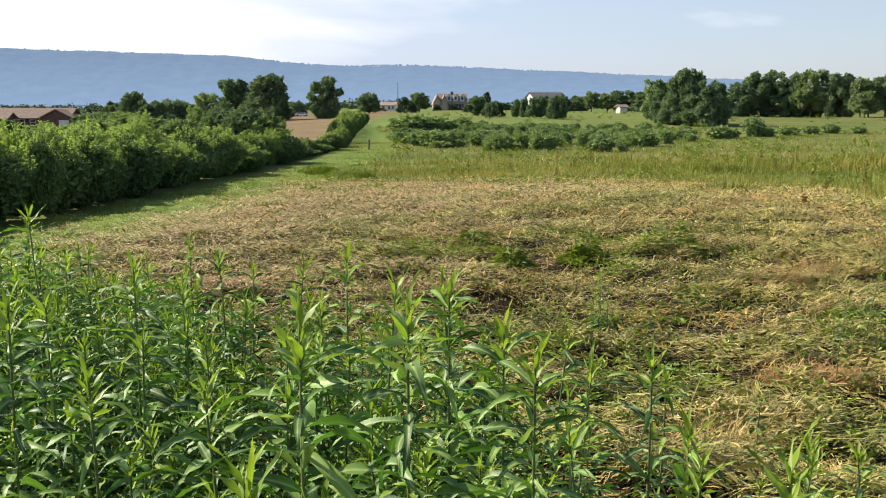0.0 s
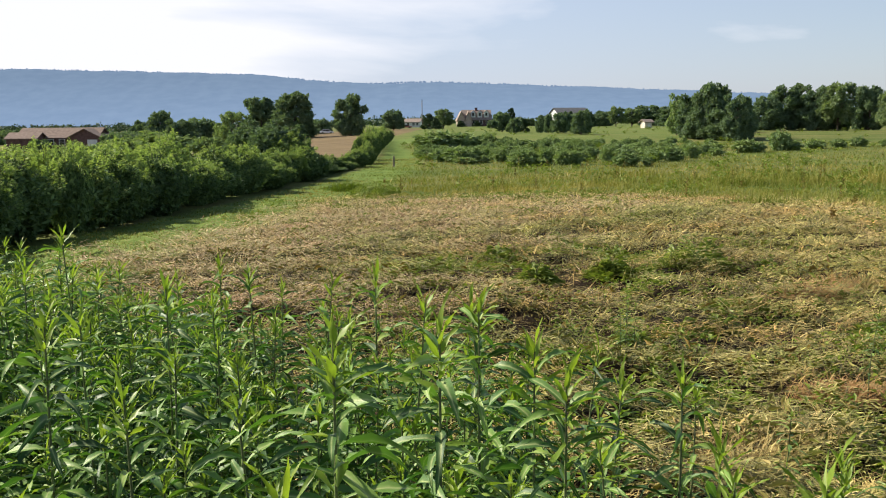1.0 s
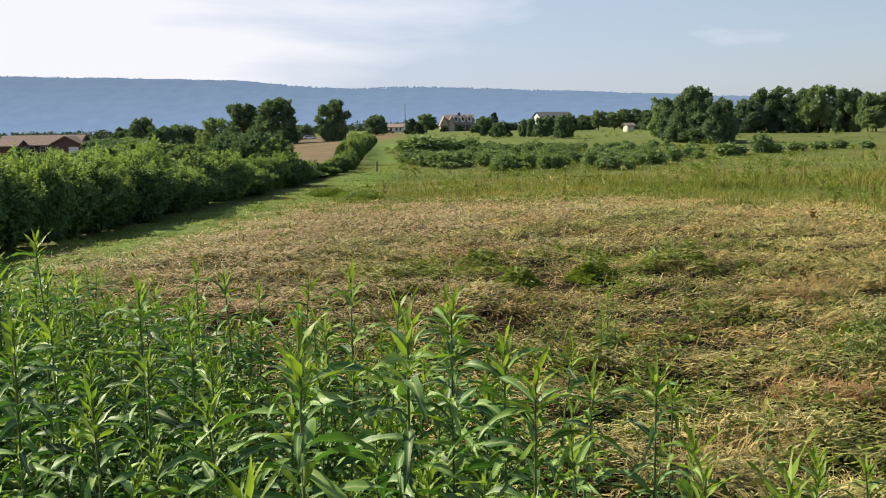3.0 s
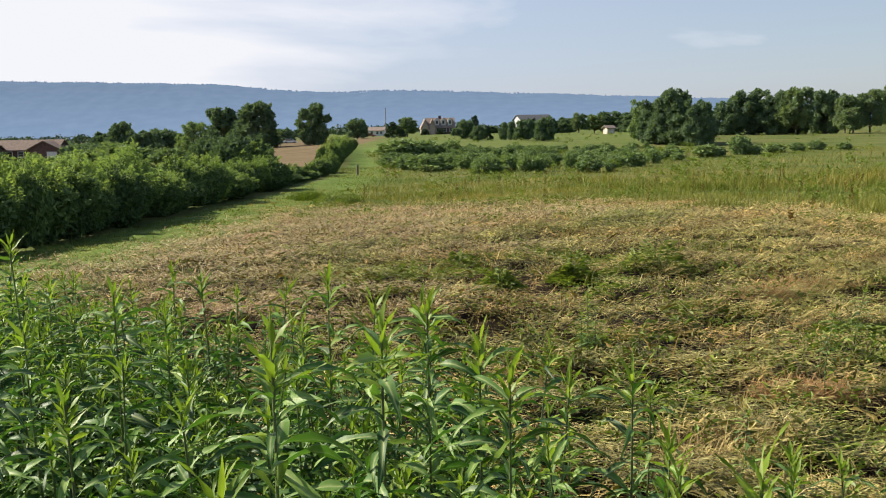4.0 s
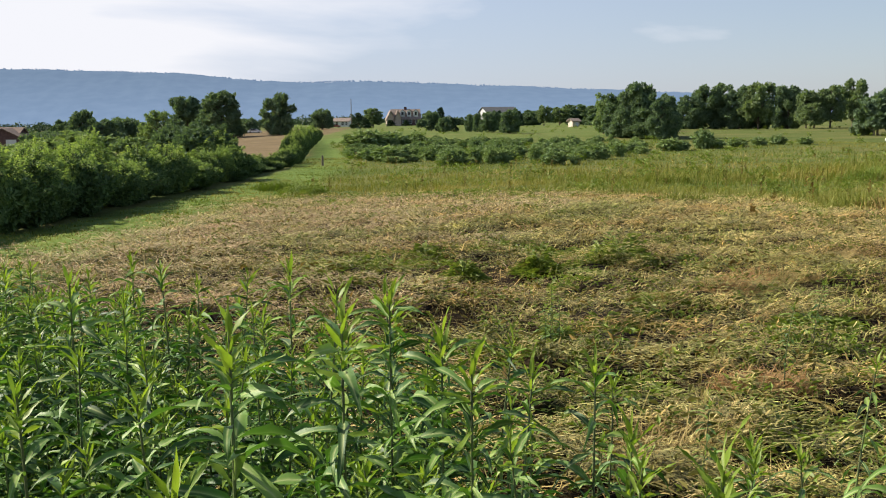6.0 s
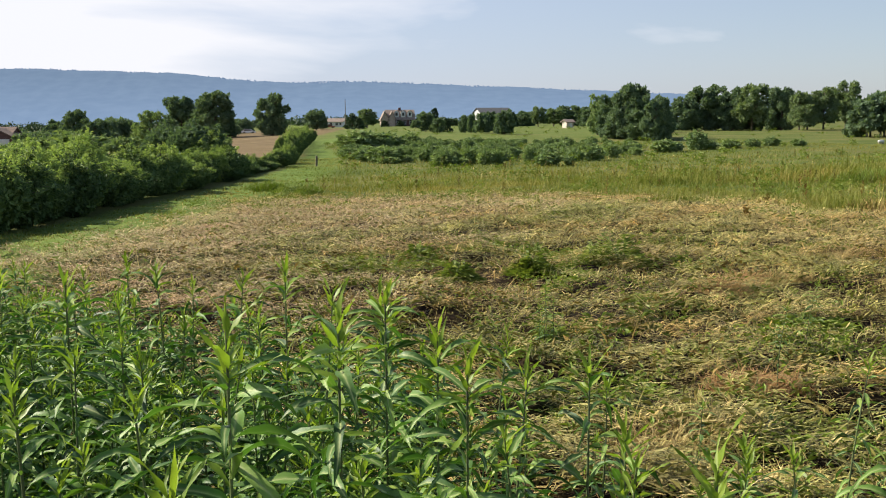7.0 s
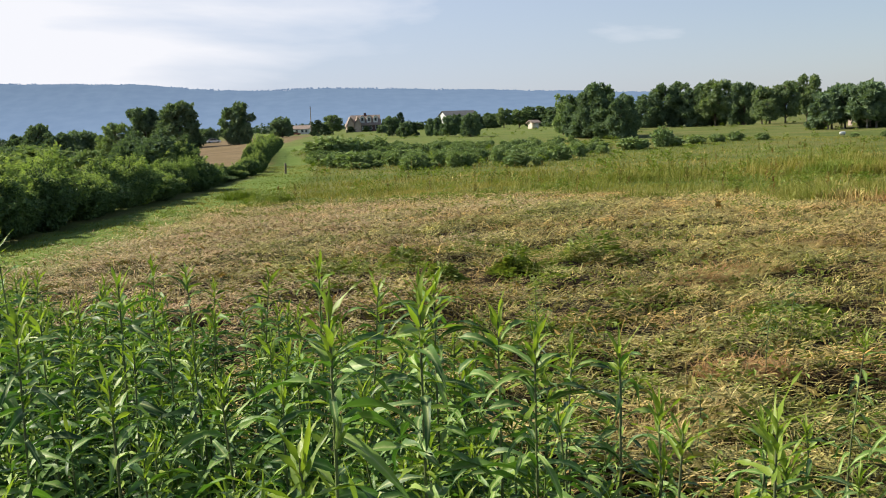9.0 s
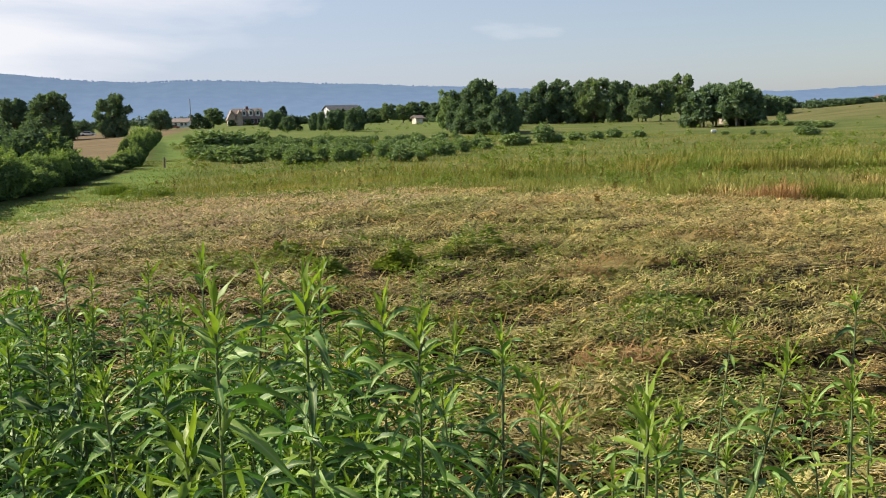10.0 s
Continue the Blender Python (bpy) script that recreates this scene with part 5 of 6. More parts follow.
near_left, far_left, far_back = 42, 200, 330
backmost = []
for tries in range(20000):
    x, y = rng.uniform(-3.6, 0.5), rng.uniform(0.95, 4.3)
    if y > weed_limit(x) or abs(x) > 0.62 * y + 0.3:
        continue
    close = y < 1.6
    gap = 0.095 if close else 0.082
    if min((x - p) ** 2 + (y - q) ** 2 for p, q in taken) < gap * gap:
        continue
    if close and near_left > 0:
        hi = rng.uniform(0.95, 1.2) - 0.12 * (y < 1.3)
        plant(near_kinds, tries, x, y, hi, 1.25, "tall_weed", "tall upright green weed with narrow lance-shaped leaves", "tall weeds", rng)
        near_left -= 1
    elif y > 2.3 and far_back > 0:
        hi = (rng.uniform(1.00, 1.22) + 0.08 * (x < -0.45 * y) - 0.06 * (y > 3.2)) / 1.20
        backmost.append((tries % 7, pose(x, y, on_ground(x, y) - 0.02, rng.normal(0, 2.5), rng.normal(0, 2.5), rng.uniform(0, 360)) @ Matrix.Diagonal((0.5 + 0.5 * hi, 0.5 + 0.5 * hi, hi, 1))))
        far_back -= 1
    elif not close and y < 2.3 and far_left > 0:
        plant(far_kinds, tries, x, y, rng.uniform(0.98, 1.22) + 0.08 * (x < -0.45 * y), 1.20, "tall_weed", "tall leafy green weed in the uncut stand", "tall weeds", rng)
        far_left -= 1
    else:
        continue
    taken.append((x, y))


def join_stand(kinds, places):
    """The back rows of the stand, too thick to tell one plant from the next."""
    mats, vs, fs, ms, base = [M_LEAF, M_SHOOT, M_DRYLEAF, M_STEM], [], [], [], 0
    packed = []
    for kind in kinds:
        packs = []
        for ch in kind.children:
            me = ch.data
            co = np.empty(len(me.vertices) * 3, np.float32)
            me.vertices.foreach_get("co", co)
            ix = np.empty(len(me.loops), np.int32)
            me.loops.foreach_get("vertex_index", ix)
            mi = np.empty(len(me.polygons), np.int32)
            me.polygons.foreach_get("material_index", mi)
            order = np.array([mats.index(m) for m in me.materials])
            packs.append((co.reshape(-1, 3), ix.reshape(-1, 4), order[mi]))
        packed.append(packs)
    for k, m in places:
        a_ = np.array(m)
        for co, ix, mi in packed[k]:
            vs.append(co @ a_[:3, :3].T + a_[:3, 3])
            fs.append(ix + base)
            ms.append(mi)
            base += len(co)
    ob = new("weed_stand", mesh_of("weed_stand", np.concatenate(vs), np.concatenate(fs), mats, np.concatenate(ms), smooth=True))
    tagged(ob, "dense back rows of uncut green weeds", "weeds", kind="stuff")


# the stand goes on beside the walker
side = 0
while side < 90:
    x, y = rng.uniform(-5.2, -1.0), rng.uniform(-1.6, 4.4)
    if abs(x) > 0.62 * max(y, 0) + 0.35 and (x + 0.1) ** 2 + (y + 0.3) ** 2 > 1.3 and min((x - p) ** 2 + (y - q) ** 2 for p, q in taken) > 0.011:
        hi = rng.uniform(0.75, 1.0)
        backmost.append((side % 7, pose(x, y, on_ground(x, y) - 0.02, rng.normal(0, 2.5), rng.normal(0, 2.5), rng.uniform(0, 360)) @ Matrix.Diagonal((0.5 + 0.5 * hi, 0.5 + 0.5 * hi, hi, 1))))
        taken.append((x, y))
        side += 1
join_stand(far_kinds, backmost)
clear(hero_kinds + fill_kinds + near_kinds + far_kinds + short_kinds + lush_kinds + [wilted])


# ---- houses and small things in the distance ----
M_BRICK = plain("red_brick", (0.080, 0.044, 0.042), (0.135, 0.076, 0.068), 2.0, 0.9, 0.3)
M_TANROOF = plain("weathered_shingle", (0.19, 0.145, 0.12), (0.27, 0.215, 0.18), 1.5, 0.9, 0.4)
M_BROWNROOF = plain("brown_shingle", (0.12, 0.082, 0.065), (0.19, 0.135, 0.105), 1.5, 0.9, 0.4)
M_GREYROOF = plain("grey_shingle", (0.045, 0.048, 0.055), (0.085, 0.09, 0.10), 1.5, 0.9, 0.4)
M_REDROOF = plain("red_metal_roof", (0.26, 0.07, 0.05), (0.36, 0.11, 0.08), 1.0, 0.6, 0.1)
M_WHITE = plain("white_siding", (0.55, 0.55, 0.54), (0.68, 0.68, 0.66), 1.2, 0.7, 0.1)
M_GREYSIDING = plain("pale_grey_siding", (0.40, 0.40, 0.42), (0.50, 0.50, 0.51), 1.2, 0.7, 0.1)
M_TANSIDING = plain("tan_siding", (0.34, 0.265, 0.22), (0.44, 0.35, 0.30), 1.2, 0.7, 0.1)
M_CREAM = plain("cream_siding", (0.50, 0.44, 0.36), (0.62, 0.56, 0.46), 1.2, 0.7, 0.1)
M_GLASS = plain("dark_window_glass", (0.03, 0.035, 0.04), (0.05, 0.055, 0.06), 0.5, 0.08, 0.0)
M_POST = plain("weathered_wood", (0.13, 0.105, 0.075), (0.27, 0.22, 0.16), 9.0, 0.9, 0.5)
M_TYRE = plain("tyre_rubber", (0.02, 0.02, 0.02), (0.04, 0.04, 0.04), 8.0, 0.8, 0.2)
M_CARWHITE = plain("white_car_paint", (0.72, 0.72, 0.72), (0.80, 0.80, 0.80), 0.6, 0.25, 0.0)
M_CARRED = plain("dull_red_car_paint", (0.30, 0.08, 0.06), (0.36, 0.11, 0.08), 0.6, 0.3, 0.0)


def gabled(bm_wall, bm_roof, cx, cy, length, depth, wall_h, roof_h, across=False, eave=0.4, thick=0.22):
    """Walls with gable ends and a roof of two thick slopes; across: the ridge runs front to back."""
    def put(bm, profile, lo, hi):
        f = [bm.verts.new((lo, a_, z) if not across else (a_, lo, z)) for a_, z in profile]
        b = [bm.verts.new((hi, a_, z) if not across else (a_, hi, z)) for a_, z in profile]
        bm.faces.new(f)
        bm.faces.new(b[::-1])
        for k in range(len(profile)):
            j = (k + 1) % len(profile)
            bm.faces.new((f[j], f[k], b[k], b[j]))
        bmesh.ops.recalc_face_normals(bm, faces=bm.faces)
    mid, half = (cy, depth / 2) if not across else (cx, length / 2)
    lo, hi = (cx - length / 2, cx + length / 2) if not across else (cy - depth / 2, cy + depth / 2)
    put(bm_wall, [(mid - half, -1.9), (mid + half, -1.9), (mid + half, wall_h), (mid, wall_h + roof_h), (mid - half, wall_h)], lo, hi)
    k = roof_h / half
    o = half + eave
    z0 = wall_h - eave * k + 0.02
    zt = wall_h + roof_h + 0.02
    put(bm_roof, [(mid - o, z0), (mid, zt), (mid + o, z0), (mid + o, z0 + thick), (mid, zt + thick), (mid - o, z0 + thick)], lo - eave, hi + eave)


def window(parent, x, y, z, w, h, trim):
    """A framed pane on the front wall at y; y0 looks to the camera's side."""
    bm = bmesh.new()
    t = 0.12
    box(bm, x - w / 2 - t, y - 0.10, z - t, x - w / 2, y + 0.02, z + h + t)
    box(bm, x + w / 2, y - 0.10, z - t, x + w / 2 + t, y + 0.02, z + h + t)
    box(bm, x - w / 2, y - 0.10, z + h, x + w / 2, y + 0.02, z + h + t)
    box(bm, x - w / 2, y - 0.12, z - t, x + w / 2, y + 0.02, z)
    box(bm, x - w / 2, y - 0.07, z + h / 2 - 0.03, x + w / 2, y + 0.01, z + h / 2 + 0.03)
    fr = part("window_frame", bm, trim, parent)
    bm = bmesh.new()
    box(bm, x - w / 2, y - 0.04, z, x + w / 2, y + 0.005, z + h)
    part("pane", bm, M_GLASS, fr)


def door(parent, x, y, w, h, material, name="door", panels=4):
    bm = bmesh.new()
    box(bm, x - w / 2, y - 0.06, 0.0, x + w / 2, y + 0.02, h)
    for k in range(panels):
        z = h * (k + 0.12) / panels
        box(bm, x - w / 2 + 0.12, y - 0.09, z, x + w / 2 - 0.12, y - 0.05, z + h * 0.76 / panels)
    part(name, bm, material, parent)


def house(name, label, x, y, turn, length, depth, wall_h, roof_h, wall_m, roof_m, windows=(), wings=(), dormers=(), chimney=None, gate=None, lift=0.0):
    root = new(name)
    wall, roof = bmesh.new(), bmesh.new()
    gabled(wall, roof, 0, 0, length, depth, wall_h, roof_h)
    part("wall", wall, wall_m, root)
    part("roof", roof, roof_m, root)
    for cx, cy, ln, dp, wh, rh, across, wm in wings:
        wall, roof = bmesh.new(), bmesh.new()
        gabled(wall, roof, cx, cy, ln, dp, wh, rh, across)
        part("wing_wall", wall, wm, root)
        part("wing_roof", roof, roof_m, root)
    for wx, wy, wz, ww, hh in windows:
        window(root, wx, wy, wz, ww, hh, M_WHITE)
    for dx in dormers:
        wall, roof = bmesh.new(), bmesh.new()
        gabled(wall, roof, 0, 0, 1.7, 2.6, 2.1, 0.7, True, 0.18, 0.12)
        for bm in (wall, roof):
            bmesh.ops.translate(bm, verts=bm.verts, vec=(dx, -depth * 0.27, wall_h + roof_h * 0.22))
        dm = part("dormer", wall, M_WHITE, root)
        part("dormer_roof", roof, roof_m, dm)
        bm = bmesh.new()
        box(bm, dx - 0.42, -depth * 0.27 - 1.36, wall_h + roof_h * 0.22 + 0.65, dx + 0.42, -depth * 0.27 - 1.29, wall_h + roof_h * 0.22 + 1.9)
        part("dormer_pane", bm, M_GLASS, dm)
    if chimney is not None:
        bm = bmesh.new()
        box(bm, chimney - 0.5, -0.4, wall_h, chimney + 0.5, 0.4, wall_h + roof_h + 0.9, 0.03)
        box(bm, chimney - 0.58, -0.48, wall_h + roof_h + 0.9, chimney + 0.58, 0.48, wall_h + roof_h + 1.05)
        part("chimney", bm, M_BRICK, root)
    if gate:
        door(root, *gate)
    root.matrix_world = pose(x, y, on_ground(x, y) + lift, 0, 0, turn)
    return tagged(root, label, "house", "houses")


house("ranch_house", "long low brick house with brown shingle roof and white garage door", -96.0, 236, 0, 19.0, 8.5, 2.5, 2.1, M_BRICK, M_BROWNROOF,
      windows=[(-1.6, -4.25, 0.9, 1.6, 1.2), (1.2, -4.25, 0.9, 1.2, 1.2), (3.6, -4.25, 0.9, 1.2, 1.2)],
      wings=[(7.4, -2.0, 7.6, 9.0, 2.5, 1.9, True, M_BRICK), (-6.4, -6.0, 7.0, 5.5, 2.4, 1.2, False, M_BRICK)], gate=(9.2, -6.52, 2.3, 2.1, M_WHITE, "garage_door", 4), lift=0.8)
house("dormer_house", "tan-roofed brick house with three white dormers on its lawn", 3.2, 400, 4, 11.0, 9.0, 2.6, 3.6, M_BRICK, M_TANROOF,
      windows=[(-1.0, -4.5, 0.9, 1.1, 1.6), (1.6, -4.5, 0.9, 1.1, 1.6), (4.2, -4.5, 0.9, 1.1, 1.6)],
      wings=[(-6.2, -1.6, 2.9, 9.5, 2.8, 2.9, True, M_TANSIDING), (-3.4, -1.9, 2.5, 9.5, 3.0, 2.7, True, M_TANSIDING)], dormers=(-1.4, 1.2, 3.8), chimney=0.0)
house("white_house", "two-storey white house with grey roof behind lawn trees", 38.6, 384, 16, 12.5, 8.5, 4.5, 1.8, M_GREYSIDING, M_GREYROOF,
      windows=[(-5.0, -4.25, 0.9, 1.0, 1.5), (-2.4, -4.25, 0.9, 1.0, 1.5), (1.4, -4.25, 0.9, 1.0, 1.5), (4.6, -4.25, 0.9, 1.0, 1.5), (-5.0, -4.25, 3.0, 1.0, 1.3), (-2.4, -4.25, 3.0, 1.0, 1.3), (1.4, -4.25, 3.0, 1.0, 1.3), (4.6, -4.25, 3.0, 1.0, 1.3)])
house("cream_cottage", "small cream cottage half hidden by trees", 45.6, 360, 5, 4.6, 5.0, 2.3, 1.5, M_CREAM, M_BROWNROOF, windows=[(-1.0, -2.5, 0.8, 0.8, 1.1), (1.0, -2.5, 0.8, 0.8, 1.1)])
house("lawn_shed", "small cream garden shed at the edge of the grove", 46.3, 262, 25, 2.2, 2.0, 1.6, 0.5, M_CREAM, M_TANROOF, gate=(0.2, -1.02, 0.8, 1.4, M_WHITE, "door", 3))
house("bungalow", "low white bungalow with a pale roof beyond the lane", -23.4, 430, -8, 6.6, 5.5, 2.2, 1.3, M_WHITE, M_TANROOF, windows=[(-1.8, -2.75, 0.8, 1.0, 1.1), (0.6, -2.75, 0.8, 1.0, 1.1), (2.2, -2.75, 0.8, 0.8, 1.1)])
house("farmhouse", "white farmhouse beyond the rise, among dark trees", 290.0, 500, 20, 5.6, 5.0, 4.6, 1.9, M_WHITE, M_GREYROOF, windows=[(-1.4, -2.5, 2.6, 0.8, 1.3), (1.2, -2.5, 2.6, 0.8, 1.3)])
house("outbuilding", "small weathered tan outbuilding under the row trees", 76.4, 149.0, 22, 1.1, 1.4, 1.7, 0.5, M_TANSIDING, M_BROWNROOF, gate=(0.0, -0.72, 0.6, 1.4, M_POST, "door", 2))
house("red_barn", "low barn with a red metal roof on the far rise", 330.0, 470, 25, 12.0, 7.0, 2.4, 1.6, M_CREAM, M_REDROOF, gate=(0.0, -3.52, 2.4, 2.2, M_WHITE, "door", 3))


def parked_car(x, y, turn, paint, label):
    root = new("parked_car")
    bm = bmesh.new()
    prism(bm, [(-2.2, 0.35), (2.2, 0.35), (2.25, 0.8), (1.3, 0.95), (0.75, 1.45), (-1.2, 1.48), (-1.9, 0.98), (-2.25, 0.9)], -0.85, 0.85)
    bmesh.ops.bevel(bm, geom=list(bm.edges), offset=0.05, segments=2, affect="EDGES")
    body = part("body", bm, paint, root)
    bm = bmesh.new()
    prism(bm, [(-1.6, 0.98), (1.1, 0.98), (0.68, 1.38), (-1.12, 1.40)], -0.87, 0.87)
    part("side_glass", bm, M_GLASS, body)
    for wx in (-1.35, 1.4):
        for wy in (-0.86, 0.86):
            bm = bmesh.new()
            bmesh.ops.create_cone(bm, cap_ends=True, segments=20, radius1=0.33, radius2=0.33, depth=0.22, matrix=Matrix.Translation((wx, wy, 0.33)) @ Matrix.Rotation(math.pi / 2, 4, "X"))
            part("wheel", bm, M_TYRE, root)
    root.matrix_world = pose(x, y, on_ground(x, y), 0, 0, turn)
    tagged(root, label, "car", "parked cars")


parked_car(-51.5, 330, 12, M_CARWHITE, "white car parked beyond the tan field")
parked_car(-46.0, 326, 4, M_CARWHITE, "white car parked near the field tree")
parked_car(-25.0, 405, 10, M_CARRED, "dull red car parked by the bungalow")


def fence_post(x, y, hi, lean):
    bm = bmesh.new()
    bmesh.ops.create_cone(bm, cap_ends=True, segments=10, radius1=0.075, radius2=0.062, depth=hi + 0.3, matrix=Matrix.Translation((0, 0, hi / 2 - 0.15)))
    bmesh.ops.bevel(bm, geom=[e_ for e_ in bm.edges if all(v.co.z > hi * 0.9 for v in e_.verts)], offset=0.02, segments=1, affect="EDGES")
    me = bpy.data.meshes.new("fence_post")
    bm.to_mesh(me)
    bm.free()
    me.materials.append(M_POST)
    ob = new("fence_post", me)
    ob.matrix_world = pose(x, y, on_ground(x, y), lean, lean * 0.6, 0)
    tagged(ob, "weathered grey wooden fence post in the grass", "fence post", "fence posts")


fence_post(-4.56, 61, 0.65, 2)


def utility_pole(x, y, hi):
    root = new("utility_pole")
    v, f = tube([[(0, 0, -0.5, 0.17), (0, 0, hi * 0.5, 0.14), (0, 0, hi, 0.11)]], 10)
    part("pole", mesh_of("pole", v, f, [M_POST], smooth=True), None, root)
    bm = bmesh.new()
    bmesh.ops.create_cone(bm, cap_ends=True, segments=10, radius1=0.13, radius2=0.10, depth=0.25, matrix=Matrix.Translation((0, 0, hi + 0.1)))
    part("pole_cap", bm, M_GREYROOF, root)
    root.matrix_world = pose(x, y, on_ground(x, y), 0, 0, 8)
    tagged(root, "slim weathered wooden utility pole", "utility pole")


utility_pole(-15.5, 340, 9.6)


def white_tank(x, y):
    root = new("gas_tank")
    bm = bmesh.new()
    bmesh.ops.create_uvsphere(bm, u_segments=20, v_segments=12, radius=0.32)
    for v in bm.verts:
        v.co.x += 0.38 if v.co.x > 0.01 else (-0.38 if v.co.x < -0.01 else 0)
        v.co.z += 0.5
    part("tank_body", bm, M_WHITE, root)
    for k in (-0.35, 0.35):
        bm = bmesh.new()
        box(bm, k - 0.06, -0.25, -0.1, k + 0.06, 0.25, 0.24, 0.01)
        part("saddle", bm, M_POST, root)
    root.matrix_world = pose(x, y, on_ground(x, y), 0, 0, 10) @ Matrix.Scale(0.52, 4)
    tagged(root, "small white rounded tank on low supports in the grass", "tank")


white_tank(50.9, 101.7)


# ---- tufts that stand out of the mown field ----
def dry_tuft(x, y, size, seed, material, label, n=420):
    rng = np.random.default_rng(seed)
    b = rng.uniform(0, 2 * np.pi, n)
    px, py = rng.normal(0, size * 0.28, n), rng.normal(0, size * 0.2, n)
    v, t = ribbons(rng, px, py, rng.uniform(0, 0.03, n), b * 0.5 - 0.6, rng.uniform(0.5, 1.0, n) * size, rng.uniform(0.003, 0.006, n), np.abs(rng.normal(0.35, 0.25, n)), rng.uniform(0.3, 1.0, n))
    ob = new("grass_tuft")
    tagged(part("grass_mass", mesh_of("grass_mass", v, t, [material]), None, ob), kind="stuff")
    ob.matrix_world = pose(x, y, on_ground(x, y) - 0.01)
    tagged(ob, label, "grass tuft", "grass tufts")


M_RUST = leafy("rust_grass", [(0.0, (0.20, 0.10, 0.035)), (0.5, (0.36, 0.21, 0.08)), (1.0, (0.50, 0.34, 0.15))], 2.0, 0.25, 0.6, glow=(1.1, 0.95, 0.6))
for k, (x, y, sz) in enumerate([(2.10, 5.22, 0.30), (2.24, 5.28, 0.27), (2.0, 5.3, 0.22), (3.25, 8.9, 0.40), (3.0, 8.6, 0.36), (3.45, 9.2, 0.36), (4.1, 10.6, 0.3)]):
    dry_tuft(x, y, sz, 200 + k, M_RUST, "rust-brown dead grass tuft bent over in the straw", 800)
for k, (x, y, sz) in enumerate([(1.18, 4.2, 0.42), (1.36, 4.35, 0.42), (1.55, 4.5, 0.40), (1.75, 3.9, 0.34), (3.9, 9.2, 0.34), (4.5, 12.5, 0.4), (5.2, 11.0, 0.4), (2.3, 3.9, 0.34)]):
    dry_tuft(x, y, sz, 220 + k, M_STRAW, "pale straw tuft combed flat by the mower", 700)


M_CLUMP = leafy("clump_leaf", [(0.0, (0.07, 0.115, 0.025)), (0.5, (0.175, 0.235, 0.045)), (1.0, (0.36, 0.39, 0.085))], 3.0, 0.25, 0.5)


def green_clump(x, y, size, seed, flat=1.0):
    rng = np.random.default_rng(seed)
    n = int(2000 * min(flat + 0.2, 1.0))
    b = rng.uniform(0, 2 * np.pi, n)
    r = size * rng.random(n) ** 0.7 * 0.62
    z = 0.6 * size * (1 - 0.8 * (2 * r / size) ** 2) * (0.6 + 0.5 * np.sin(b * 3 + seed) * np.sin(9 * r / size)) * rng.uniform(0.3, 1.1, n)
    p = np.stack([r * np.cos(b) * 1.3, r * np.sin(b), z * flat], 1)
    along = np.stack([np.cos(b), np.sin(b), rng.uniform(-0.2, 0.7, n)], 1)
    ob = new("weed_clump")
    part("foliage", leaves_mesh("foliage", p, along, np.stack([rng.normal(0, 0.4, n), rng.normal(0, 0.4, n), np.ones(n)], 1), rng.uniform(0.035, 0.085, n), 0.42, M_CLUMP), None, ob)
    ob.matrix_world = pose(x, y, on_ground(x, y))
    tagged(ob, "bushy clump of fresh green weeds in the mown field", "weed clump", "weed clumps")


for k, (x, y, sz) in enumerate([(2.5, 10.75, 0.62), (2.25, 10.6, 0.4), (0.35, 11.4, 0.4), (-0.25, 11.2, 0.32), (1.75, 11.8, 0.34), (1.15, 6.7, 0.26), (2.0, 7.6, 0.28), (1.5, 10.2, 0.3), (0.7, 10.1, 0.32), (-3.55, 35.0, 1.0), (-2.9, 34.6, 0.8), (1.62, 7.3, 0.3)]):
    green_clump(x, y, sz, 240 + k)
for k, (x, y, sz) in enumerate([(1.55, 11.95, 0.8), (1.2, 12.2, 0.6), (-0.62, 10.9, 0.7), (-0.3, 11.0, 0.8), (-0.15, 12.1, 0.6), (1.7, 10.2, 0.6), (0.45, 11.05, 0.55), (2.4, 8.5, 0.4), (3.25, 7.3, 0.45), (0.2, 11.2, 0.5), (2.2, 11.1, 0.6)]):
    green_clump(x, y, sz, 260 + k, 0.28)


def grass_patch(x, y, wide, hi, seed, material, label, count=900):
    """A patch of taller grass that the mower missed."""
    rng = np.random.default_rng(seed)
    px, py = rng.normal(0, wide * 0.32, count), rng.normal(0, wide * 0.16, count)
    rise = hi * rng.uniform(0.5, 1.1, count) * np.exp(-(px / wide) ** 2)
    gz = height(x + px, y + py) + relief(x + px, y + py)
    v, t = ribbons(rng, px, py, gz - on_ground(x, y) - 0.02, rng.uniform(0, 2 * np.pi, count), rise, rng.uniform(0.010, 0.022, count), rng.normal(1.25, 0.2, count), rng.uniform(0.1, 0.9, count))
    ob = new("grass_patch")
    tagged(part("grass_mass", mesh_of("grass_mass", v, t, [material]), None, ob), kind="stuff")
    ob.matrix_world = pose(x, y, on_ground(x, y))
    tagged(ob, label, "tall grass", "tall grass patches")


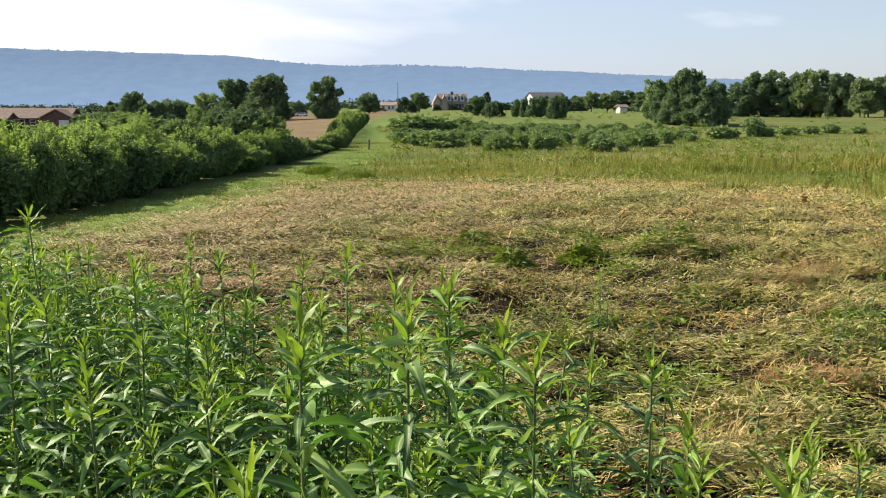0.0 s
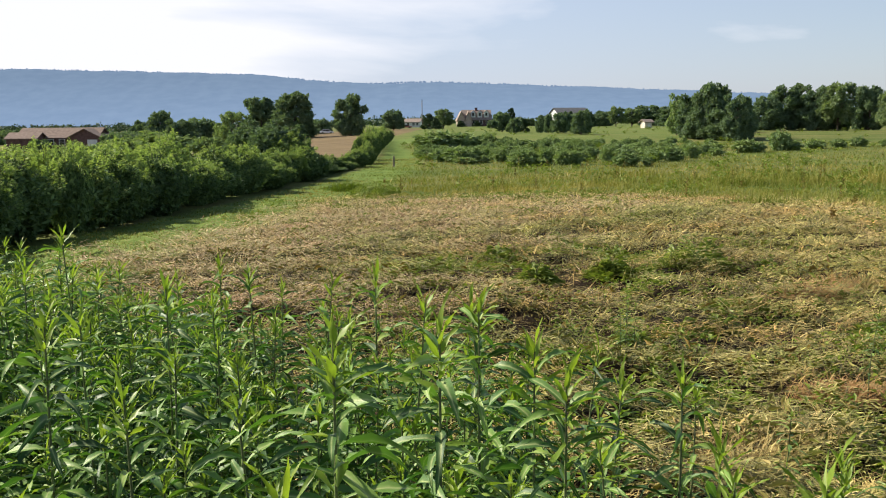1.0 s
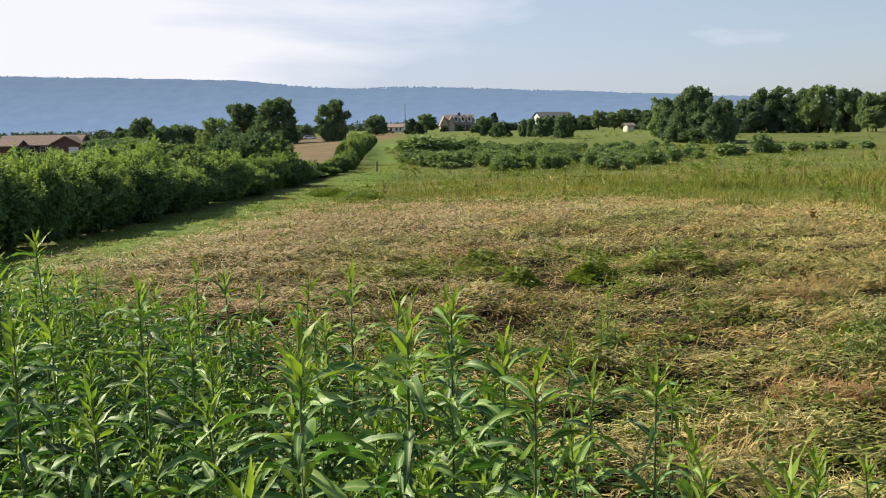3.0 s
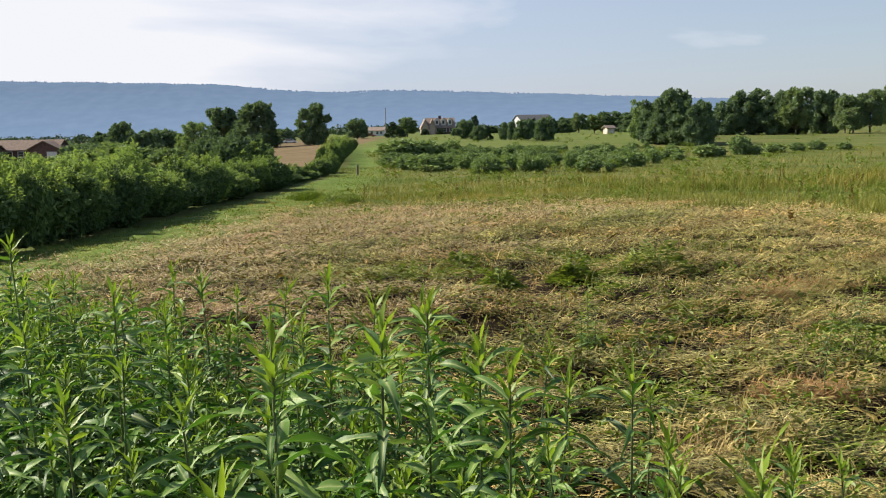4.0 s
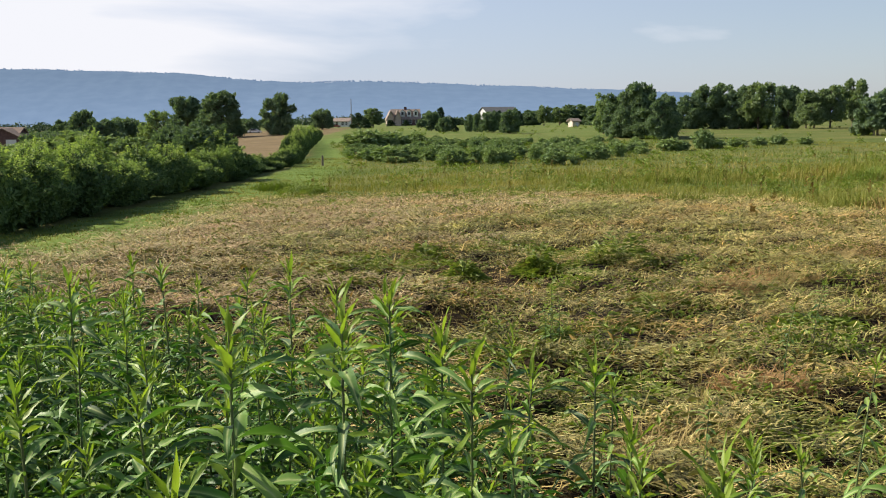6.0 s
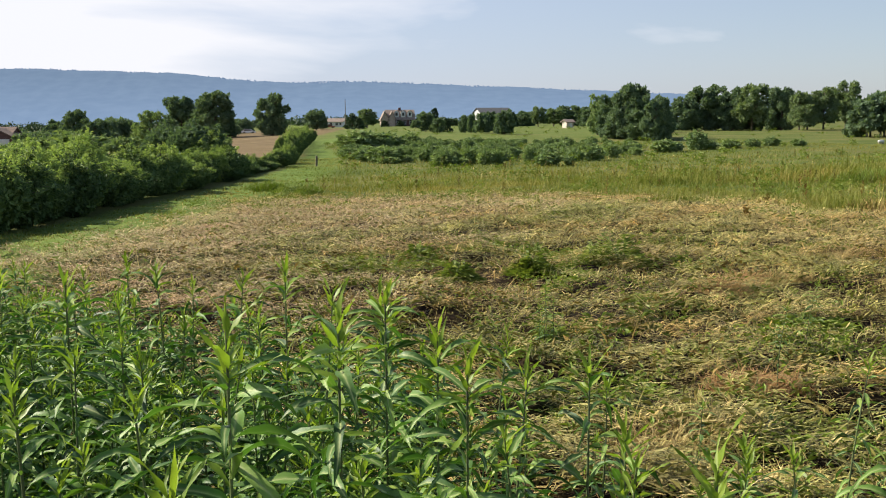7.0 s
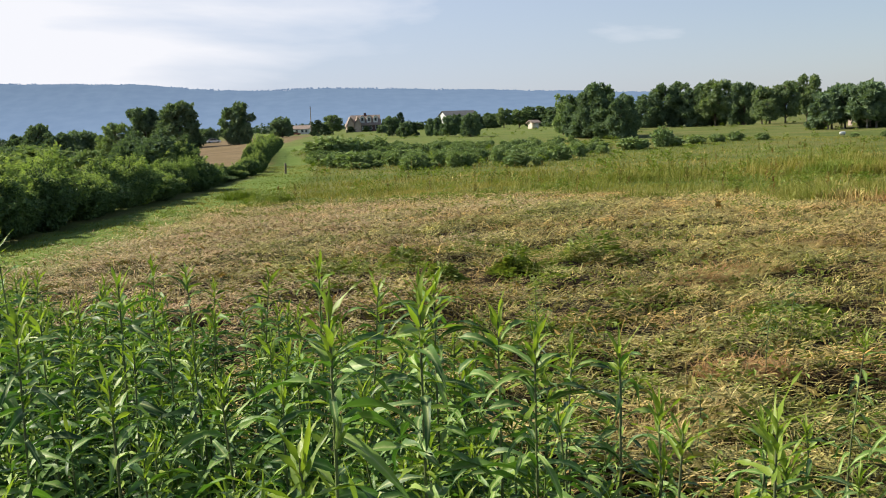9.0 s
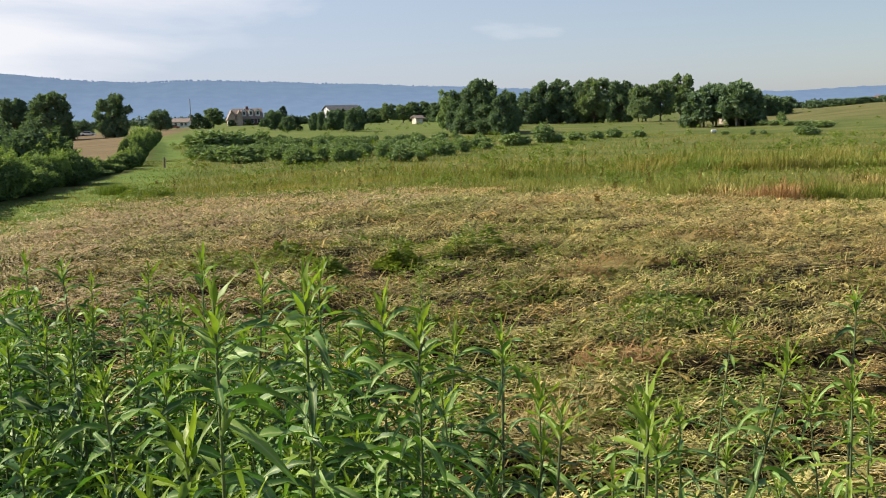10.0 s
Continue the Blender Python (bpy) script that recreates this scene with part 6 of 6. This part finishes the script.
for k, (x, y, w_, hi) in enumerate([(20.5, 41.5, 3.2, 0.75), (22.5, 42.5, 2.4, 0.6), (27.0, 46.0, 3.0, 0.6)]):
    grass_patch(x, y, w_, hi, 300 + k, M_LOWLEAF, "patch of tall fresh green grass standing uncut in the field", 2400)
for k, (x, y, w_, hi) in enumerate([(-4.6, 38.1, 1.1, 0.50), (-5.2, 39.0, 0.7, 0.36)]):
    grass_patch(x, y, w_, hi, 310 + k, M_LOWLEAF, "clump of tall green grass uncut in the lane", 1500)
for k, (x, y, w_, hi) in enumerate([(10.4, 18.0, 1.1, 0.62), (9.3, 18.2, 1.3, 0.48), (11.5, 18.7, 1.1, 0.62), (9.6, 24.5, 1.4, 0.35), (20.0, 29.0, 1.6, 0.55), (7.0, 27.0, 1.6, 0.3)]):
    grass_patch(x, y, w_, hi, 320 + k, M_RUST if k in (0, 2) else M_STRAW, "patch of dry tan grass standing at the field's edge", 700)
for k, (x, y, w_, hi) in enumerate([(8.7, 18.4, 1.3, 0.50), (9.5, 19.8, 1.8, 0.58), (11.5, 18.0, 0.8, 0.66), (13.8, 21.3, 2.0, 0.72), (12.6, 18.2, 1.6, 0.66), (10.4, 22.4, 2.0, 0.58), (13.0, 20.2, 1.8, 0.70), (6.9, 23.4, 1.8, 0.42), (14.8, 19.5, 2.0, 0.74), (10.9, 19.6, 1.7, 0.64)]):
    grass_patch(x, y, w_, hi, 350 + k, M_GRASS, "ragged green and tan grass standing at the field's edge", 700)
grass_patch(18.3, 27.9, 0.7, 0.85, 340, M_DRYLEAF, "tuft of pale flowering grass heads", 160)


def field_stone(x, y, r, seed):
    rng = np.random.default_rng(seed)
    bm = bmesh.new()
    bmesh.ops.create_icosphere(bm, subdivisions=2, radius=r)
    for v in bm.verts:
        v.co *= 1 + rng.normal(0, 0.10)
        v.co.z *= 0.65
    me = bpy.data.meshes.new("field_stone")
    bm.to_mesh(me)
    bm.free()
    me.materials.append(M_STONE)
    ob = new("field_stone", me)
    ob.matrix_world = pose(x, y, on_ground(x, y) + r * 0.55, 0, 0, seed * 40)
    tagged(ob, "small pinkish field stone lying in the straw", "stone", "field stones")


M_STONE = plain("field_stone", (0.34, 0.22, 0.17), (0.50, 0.36, 0.29), 14.0, 0.9, 0.4)
field_stone(4.17, 14.23, 0.07, 1)
field_stone(2.05, 19.76, 0.08, 2)
